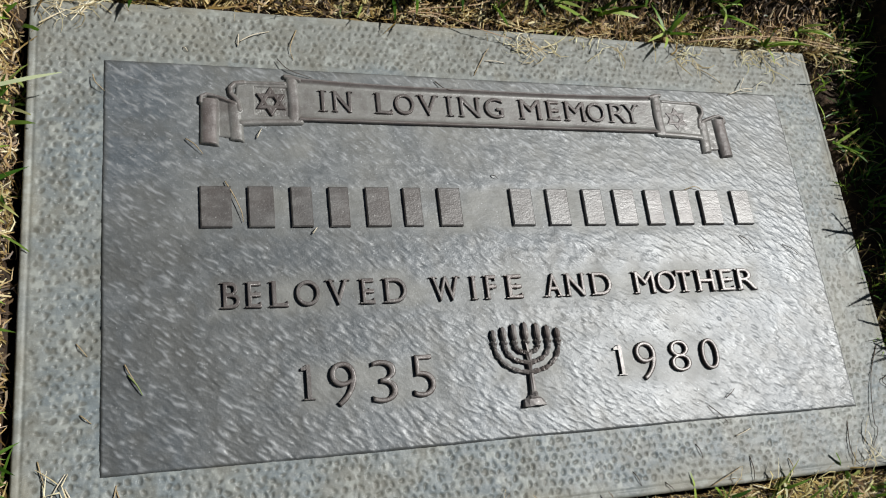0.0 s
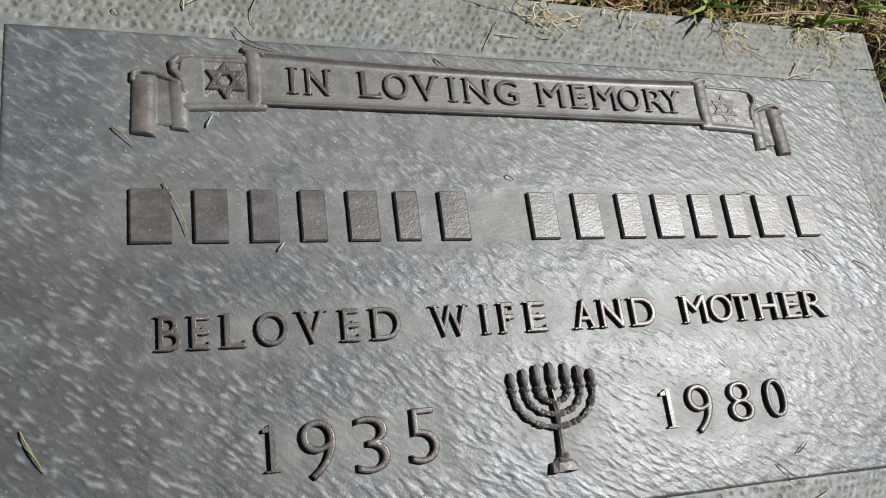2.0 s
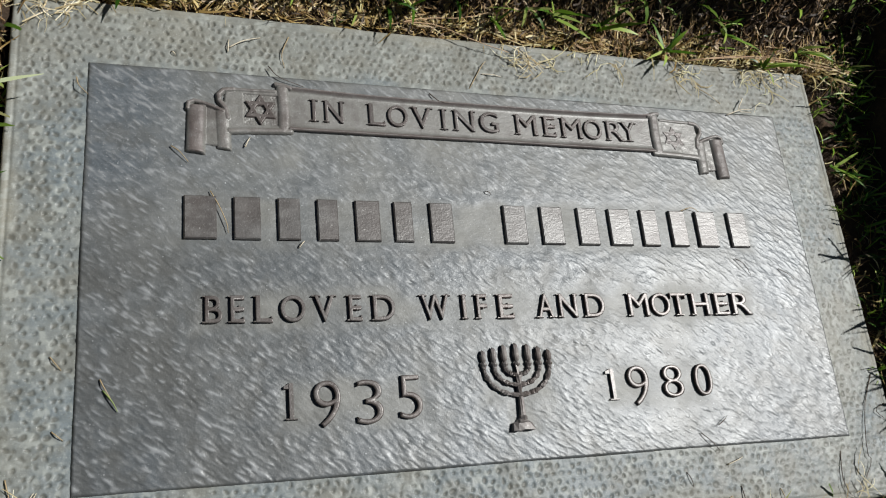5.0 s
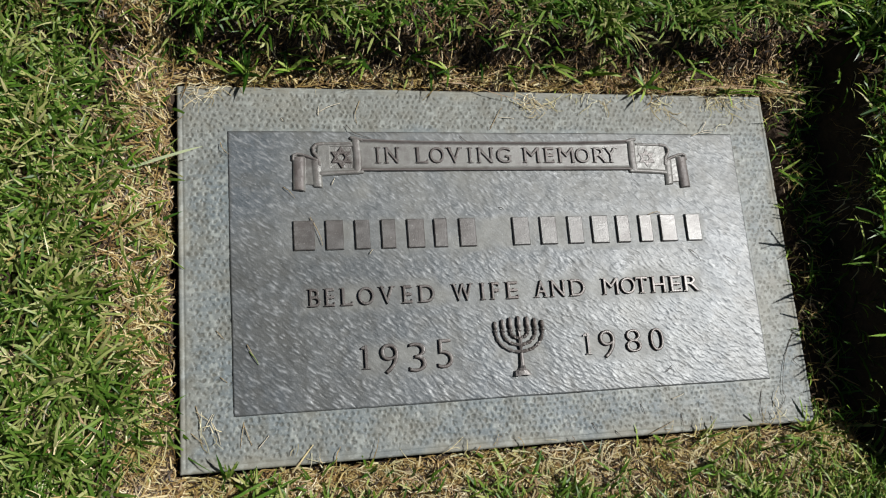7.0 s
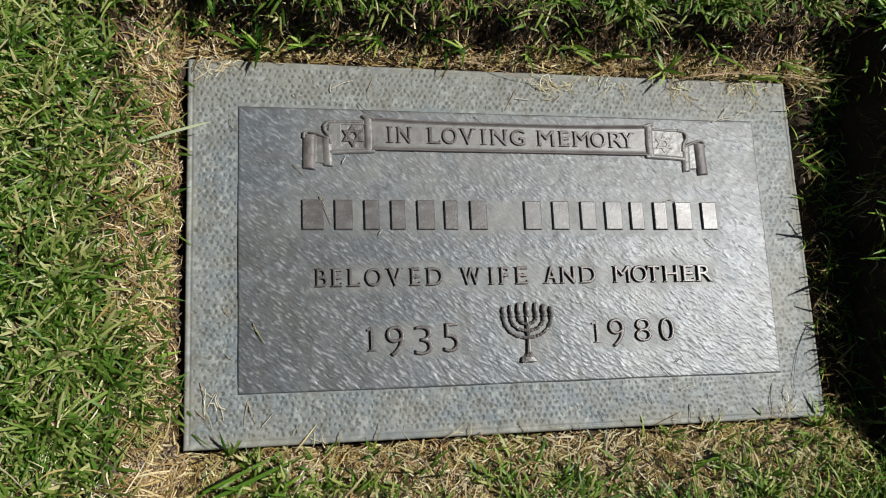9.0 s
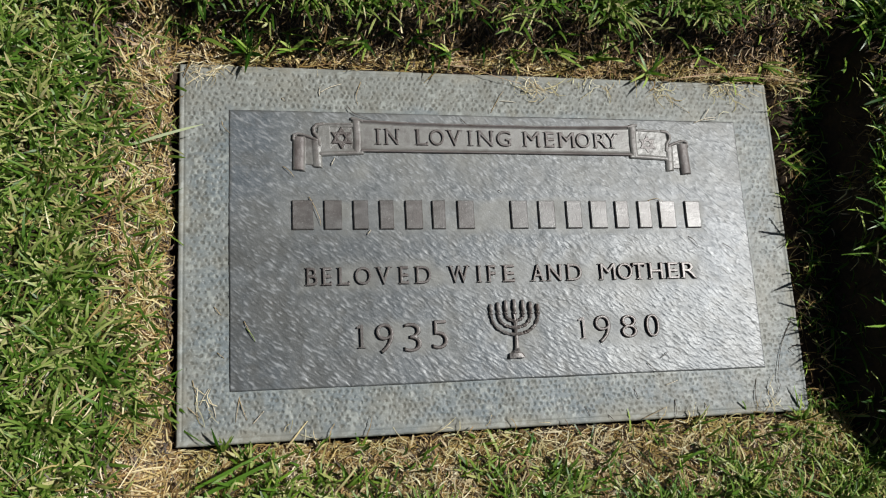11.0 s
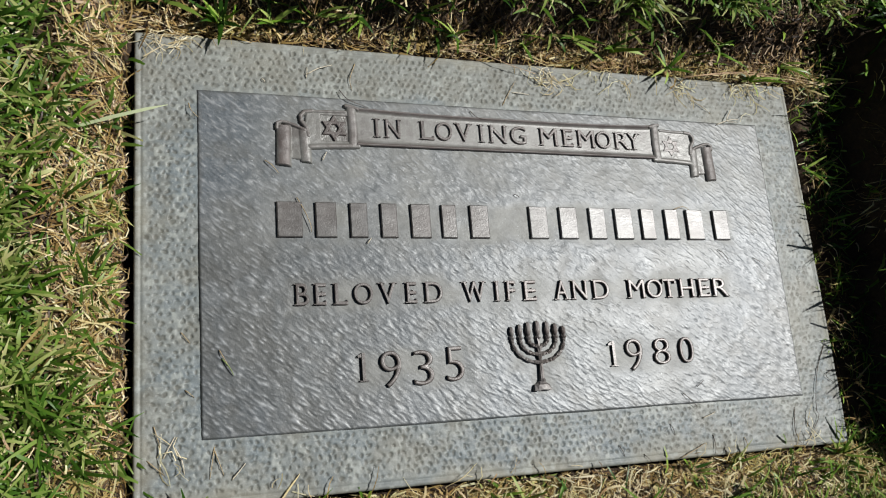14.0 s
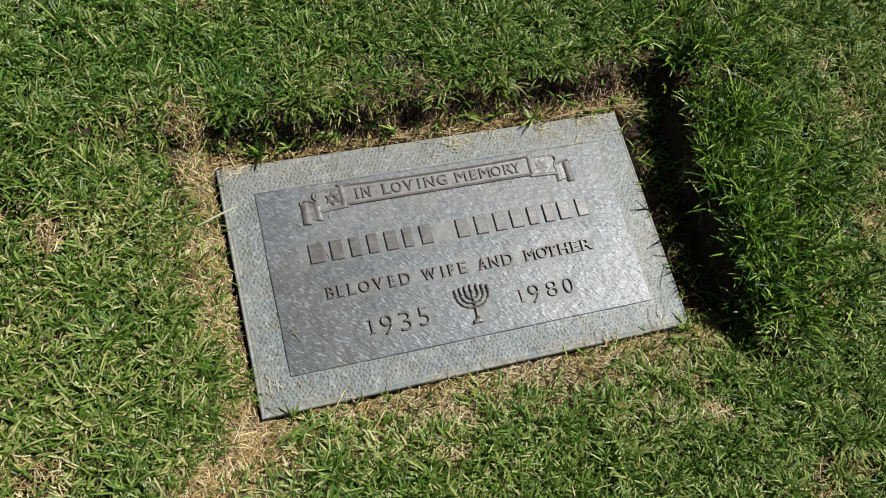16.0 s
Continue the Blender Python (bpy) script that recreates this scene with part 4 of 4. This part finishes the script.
def dry_zone(x, y):
    l, r, t, b = edges(x, y)
    inx, iny, w = np.abs(x) < BX + 0.05, np.abs(y) < BY + 0.05, 0.02 * ridge(x, y, 48, 0.03)
    left = ramp01(l, 0.005, 0.010) * (1 - ramp01(l + w, 0.03, 0.06)) * iny
    low = ramp01(b, 0.001, 0.005) * (1 - ramp01(b, 0.05, 0.1)) * inx
    top = ramp01(t, 0.0, 0.006) * (1 - ramp01(t, 0.012, 0.03)) * inx
    right = 0.06 * ramp01(r, 0.002, 0.01) * (1 - ramp01(r, 0.03, 0.06)) * iny
    return np.maximum.reduce([left, low, top, right, 0.8 * bare(x, y) * (turf_density(x, y) > 0.02), 0.10 * (turf_density(x, y) > 0.3) * (1 - 0.8 * freshness(x, y))])


x, y, rng = scatter(54, 300000, lambda x, y: 0.45 * dry_zone(x, y) * clear_of(x, y, 0.006))
n = len(x)
litter("dry_thatch", x, y, rng.uniform(0, 2 * np.pi, n), rng.uniform(0.006, 0.026, n), rng.uniform(0.0006, 0.0017, n), rng.normal(0, 0.9, n),
       np.where(np.abs(x) < BX, 0.006, 0.011), M_STRAW, "tangle of bleached dry grass clippings", "dry grass")
x, y, rng = scatter(56, 120000, lambda x, y: 0.75 * dry_zone(x, y) * clear_of(x, y) * np.where(x < -BX, np.clip(0.55 + 1.1 * ridge(x, y, 38, 0.035), 0.15, 1), 1), NEAR)
n = len(x)
litter("bleached_thatch", x, y, rng.uniform(0, 2 * np.pi, n), rng.uniform(0.008, 0.034, n), rng.gamma(4, 0.00023, n).clip(0.0004, 0.0026), rng.normal(0, 0.8, n),
       np.where(np.abs(x) < BX, 0.006, 0.015), M_STRAW, "bleached straw and dead leaves against the marker", "dry grass")
x, y, rng = scatter(59, 60000, lambda x, y: 0.8 * dry_zone(x, y) * ((y < -BY - 0.002) + 0.45 * (x < -BX - 0.006)) * np.clip(0.55 + ridge(x, y, 34, 0.04), 0, 1), (-0.52, 0.48, -0.36, 0.34))
n = len(x)
litter("pale_thatch", x, y, rng.uniform(0, 2 * np.pi, n), rng.uniform(0.008, 0.030, n), rng.gamma(4, 0.00024, n).clip(0.0005, 0.0028), rng.normal(0, 0.8, n),
       np.full(n, 0.010), M_HAY, "sun-bleached pale straw strewn along the marker", "dry grass")
x, y, rng = scatter(55, 200000, lambda x, y: 0.45 * np.maximum(cut_edge(x, y), (0.4 + 1.1 * (x < -BX)) * dry_zone(x, y)) * ((np.abs(x) > BX + 0.004) | (np.abs(y) > BY)), NEAR)
n = len(x)
litter("brown_thatch", x, y, rng.uniform(0, 2 * np.pi, n), rng.uniform(0.004, 0.018, n), rng.uniform(0.0006, 0.0020, n), rng.normal(0, 0.9, n),
       np.full(n, 0.009), M_SOILBITS, "brown decayed thatch on the cut soil edge", "thatch")


# ---------------------------------------------------------------- loose things
def stalk(name, points, r, mat, label, group, over=0.0):
    """One fallen stalk along a line over whatever lies under it."""
    pts = curve_through([(x, y, 0) for x, y in points], 10)
    hs = [float(surface(np.array(p.x), np.array(p.y))) for p in pts]
    if mat is M_LONG:
        hs = [max(h, 0.001) + 0.004 for h in hs]
    base = max(hs) if max(hs) - min(hs) < 0.006 else None
    for k, p in enumerate(pts):
        p.z = over + (hs[k] if base is None else base) + r + 0.0018 * math.sin(math.pi * k / 9)
    bm = bmesh.new()
    tube(bm, pts, [r * (1.15 - 0.6 * k / 9) for k in range(10)], 6)
    return tagged(part_bm(name, bm, mat, None, label, True), category="straw", group=group)


PALE = ("bleached dry grass clipping lying on the marker", M_PALE, 0.0005)
TAN = ("tan dry grass clipping lying on the marker", M_TAN, 0.00042)
DARK = ("thin dark grass stalk lying on the marker", M_DARK, 0.0004)
GREEN = ("short green grass clipping lying on the marker", M_STALK, 0.0005)
LONG = ("long reddish-brown dry needle lying along the turf edge", M_LONG, 0.00048)


def clip(kind, *points):
    stalk("pine_needle" if kind is LONG else "grass_clipping", points, kind[2], kind[1], kind[0],
          "needles at the turf edge" if kind is LONG else "clippings on the marker")


clip(PALE, (-0.206, 0.17), (-0.205, 0.181))
clip(PALE, (-0.205, 0.174), (-0.194, 0.18), (-0.181, 0.185))
clip(TAN, (-0.159, 0.188), (-0.165, 0.171), (-0.163, 0.16))
clip(DARK, (-0.176, 0.159), (-0.168, 0.149), (-0.149, 0.143))
clip(DARK, (-0.046, 0.146), (-0.036, 0.138), (-0.013, 0.14))
clip(TAN, (-0.009, 0.155), (0.004, 0.177), (0.009, 0.183))
clip(PALE, (0.003, 0.17), (0.022, 0.169))
clip(LONG, (-0.079, 0.204), (-0.047, 0.214), (-0.009, 0.219), (0.031, 0.234), (0.08, 0.255))
clip(LONG, (-0.066, 0.209), (-0.037, 0.209), (-0.011, 0.2), (0.01, 0.194), (0.029, 0.19))
clip(LONG, (0.209, 0.199), (0.266, 0.21), (0.328, 0.213), (0.377, 0.209), (0.42, 0.207), (0.502, 0.217))
clip(LONG, (0.213, 0.201), (0.273, 0.209), (0.327, 0.21), (0.376, 0.206), (0.419, 0.206))
clip(TAN, (0.257, 0.231), (0.298, 0.219))
clip(PALE, (0.248, 0.148), (0.265, 0.154), (0.279, 0.156))
clip(TAN, (0.221, 0.177), (0.246, 0.161))
clip(PALE, (0.271, 0.167), (0.262, 0.153), (0.277, 0.153))
clip(TAN, (-0.319, -0.064), (-0.312, -0.073))
clip(GREEN, (-0.287, -0.087), (-0.281, -0.095), (-0.278, -0.101))
clip(TAN, (-0.316, -0.111), (-0.309, -0.117))
clip(TAN, (-0.34, -0.138), (-0.335, -0.155))
clip(TAN, (-0.345, -0.164), (-0.332, -0.176))
clip(PALE, (-0.333, -0.163), (-0.328, -0.154), (-0.324, -0.147))
clip(PALE, (-0.324, -0.156), (-0.319, -0.166), (-0.317, -0.177))
clip(TAN, (-0.294, -0.157), (-0.296, -0.169), (-0.298, -0.182))
clip(TAN, (-0.294, -0.16), (-0.287, -0.18))
clip(PALE, (-0.281, -0.184), (-0.27, -0.172))
clip(DARK, (0.136, -0.169), (0.14, -0.18))
clip(DARK, (0.076, -0.185), (0.081, -0.196))
clip(DARK, (0.102, -0.195), (0.11, -0.204))
clip(DARK, (0.184, -0.183), (0.184, -0.195), (0.182, -0.204))
clip(TAN, (0.221, -0.188), (0.223, -0.2))
clip(DARK, (0.29, -0.163), (0.285, -0.185), (0.289, -0.198), (0.3, -0.203))
clip(DARK, (0.344, -0.1), (0.327, -0.128), (0.317, -0.165), (0.319, -0.175), (0.297, -0.201))
clip(DARK, (0.351, -0.126), (0.338, -0.132), (0.352, -0.143))
clip(PALE, (0.175, -0.166), (0.191, -0.161))
clip(DARK, (0.154, -0.14), (0.161, -0.147), (0.169, -0.155))
clip(DARK, (0.172, -0.135), (0.182, -0.128))
clip(TAN, (0.143, -0.202), (0.158, -0.196), (0.174, -0.19))
clip(DARK, (0.223, 0.006), (0.23, -0.0), (0.236, -0.009))
clip(DARK, (0.267, -0.003), (0.282, -0.013))
clip(TAN, (-0.247, 0.087), (-0.241, 0.082), (-0.235, 0.075))
clip(TAN, (-0.22, 0.053), (-0.214, 0.041), (-0.209, 0.028), (-0.208, 0.021))
clip(TAN, (-0.289, -0.08), (-0.286, -0.086), (-0.282, -0.093))
clip(PALE, (-0.158, 0.011), (-0.154, 0.016))
clip(PALE, (-0.195, 0.089), (-0.191, 0.097))
clip(DARK, (-0.007, 0.061), (-0.002, 0.058))
clip(TAN, (0.175, 0.049), (0.186, 0.052), (0.195, 0.049))
clip(PALE, (-0.247, 0.166), (-0.244, 0.163))
clip(TAN, (-0.311, 0.137), (-0.309, 0.13), (-0.303, 0.124))


for path in (((0.545, 0.349), (0.549, 0.312), (0.564, 0.238)), ((0.493, 0.212), (0.547, 0.170), (0.602, 0.119))):
    stalk("pine_needle", path, 0.0008, M_LONG, "long reddish-brown dry needle lying on the tall grass", "needles at the turf edge", 0.038)


def tuft(name, x, y, z, count, seed, lo, hi, wide, label, toward=None, spread=3.2, tilt=(0.3, 1.2), mat=None):
    """A clump of broad blades from one foot."""
    rng = np.random.default_rng(seed)
    base = np.array([x, y, z]) + rng.normal(0, 0.002, (count, 3)) * (1, 1, 0.2)
    az = rng.uniform(-spread, spread, count) + (0 if toward is None else toward)
    strips(name, base, az, rng.uniform(lo, hi, count), rng.uniform(0.7, 1.1, count) * wide, rng.uniform(*tilt, count), rng.uniform(0.1, 0.8, count),
           mat or M_LUSH, label, "grass tuft", "", rng.normal(0, 0.4, count))["group"] = "tufts round the marker"


TUFT = "clump of broad green grass blades at the marker's edge"
tuft("grass_tuft", -0.283, 0.219, -0.002, 18, 61, 0.022, 0.042, 0.0040, TUFT, None, 3.2, (0.1, 0.8))
tuft("grass_tuft", 0.196, 0.214, 0.0, 10, 62, 0.02, 0.038, 0.0042, TUFT)
tuft("grass_tuft", -0.235, 0.222, 0.002, 7, 72, 0.02, 0.04, 0.0042, TUFT)
tuft("grass_tuft", 0.075, 0.232, 0.008, 8, 73, 0.02, 0.04, 0.0036, TUFT)
tuft("grass_tuft", 0.372, 0.105, -0.012, 6, 63, 0.02, 0.04, 0.0032, TUFT, -0.6, 1.5)
tuft("grass_tuft", -0.310, -0.212, -0.014, 6, 64, 0.025, 0.045, 0.0030, TUFT, 0.8, 1.6, (0.2, 0.7))
tuft("grass_tuft", -0.375, 0.050, 0.0, 8, 65, 0.018, 0.035, 0.0036, TUFT, 0.0, 1.6)
tuft("grass_tuft", 0.345, -0.215, -0.012, 8, 66, 0.025, 0.05, 0.0030, TUFT, 0.8, 2.0, (0.3, 1.0))
tuft("grass_tuft", 0.020, 0.225, 0.0, 7, 67, 0.02, 0.035, 0.0030, TUFT)
tuft("grass_tuft", -0.150, 0.235, 0.005, 8, 68, 0.025, 0.045, 0.0032, TUFT)
tuft("grass_tuft", 0.160, -0.216, -0.012, 8, 69, 0.015, 0.03, 0.0030, TUFT)
tuft("grass_tuft", -0.170, -0.218, -0.012, 8, 70, 0.015, 0.028, 0.0030, TUFT)
for k, (y, count) in enumerate(((0.165, 7), (0.055, 6), (0.005, 8), (-0.045, 6), (-0.095, 8), (-0.150, 6), (-0.190, 9))):
    tuft("grass_tuft", 0.366 + 0.004 * (k % 2), y, -0.014, count, 90 + k, 0.018, 0.038, 0.0015, "thin grass stalks leaning over the marker's shaded edge", math.pi, 0.8, (0.2, 0.8))
for k, (x, y, z, count, wide) in enumerate(((0.355, 0.228, 0.0, 7, 0.0034), (0.310, 0.209, -0.004, 9, 0.0030), (0.262, 0.236, 0.006, 6, 0.0030), (0.125, 0.228, 0.003, 6, 0.0036),
                                            (-0.055, 0.226, 0.002, 7, 0.0036), (-0.100, 0.238, 0.012, 5, 0.0040), (-0.200, 0.230, 0.006, 7, 0.0042), (-0.330, 0.232, 0.006, 8, 0.0040))):
    tuft("grass_tuft", x, y, z, count, 110 + k, 0.02, 0.05, wide, TUFT, -1.6, 1.9, (0.2, 1.1))
for k, (y, count) in enumerate(((0.140, 4), (0.015, 5), (-0.030, 4), (-0.075, 4), (-0.120, 4))):
    tuft("grass_tuft", -0.382 - 0.005 * (k % 2), y, 0.006, count, 130 + k, 0.014, 0.032, 0.0034, TUFT, 0.6, 2.2, (0.4, 1.2))
clip(PALE, (0.249, 0.231), (0.267, 0.228), (0.293, 0.219))
tuft("grass_tuft", -0.397, 0.101, 0.024, 1, 71, 0.070, 0.078, 0.0044, "single pale broad blade of grass reaching over the marker", 0.30, 0.06, (1.40, 1.48), M_PALE_BLADE)


tuft("grass_tuft", -0.333, -0.246, 0.014, 2, 140, 0.080, 0.088, 0.0042, "long broad blade of grass lying over the straw", 0.43, 0.05, (1.38, 1.46))


def hay(x, y, r, count, seed):
    """A small matted clump of dry stalks."""
    rng = np.random.default_rng(seed)
    litter("dry_grass_clump", x + rng.normal(0, r, count), y + rng.normal(0, 0.6 * r, count), rng.uniform(0, 2 * np.pi, count), rng.uniform(0.01, 0.026, count),
           rng.uniform(0.0005, 0.0011, count), rng.normal(0, 1.6, count), np.full(count, 0.004), M_HAY,
           "matted clump of bleached dry grass on the marker", "dry grass", "")["group"] = "dry clumps on the marker"


hay(-0.330, 0.196, 0.016, 60, 81)
hay(0.050, 0.186, 0.009, 34, 82)
hay(0.212, 0.188, 0.008, 24, 83)
hay(0.300, 0.194, 0.016, 55, 84)
hay(-0.327, -0.163, 0.009, 9, 85)
hay(0.300, -0.196, 0.012, 10, 86)
hay(-0.240, -0.198, 0.014, 12, 87)
hay(0.120, 0.200, 0.020, 30, 88)
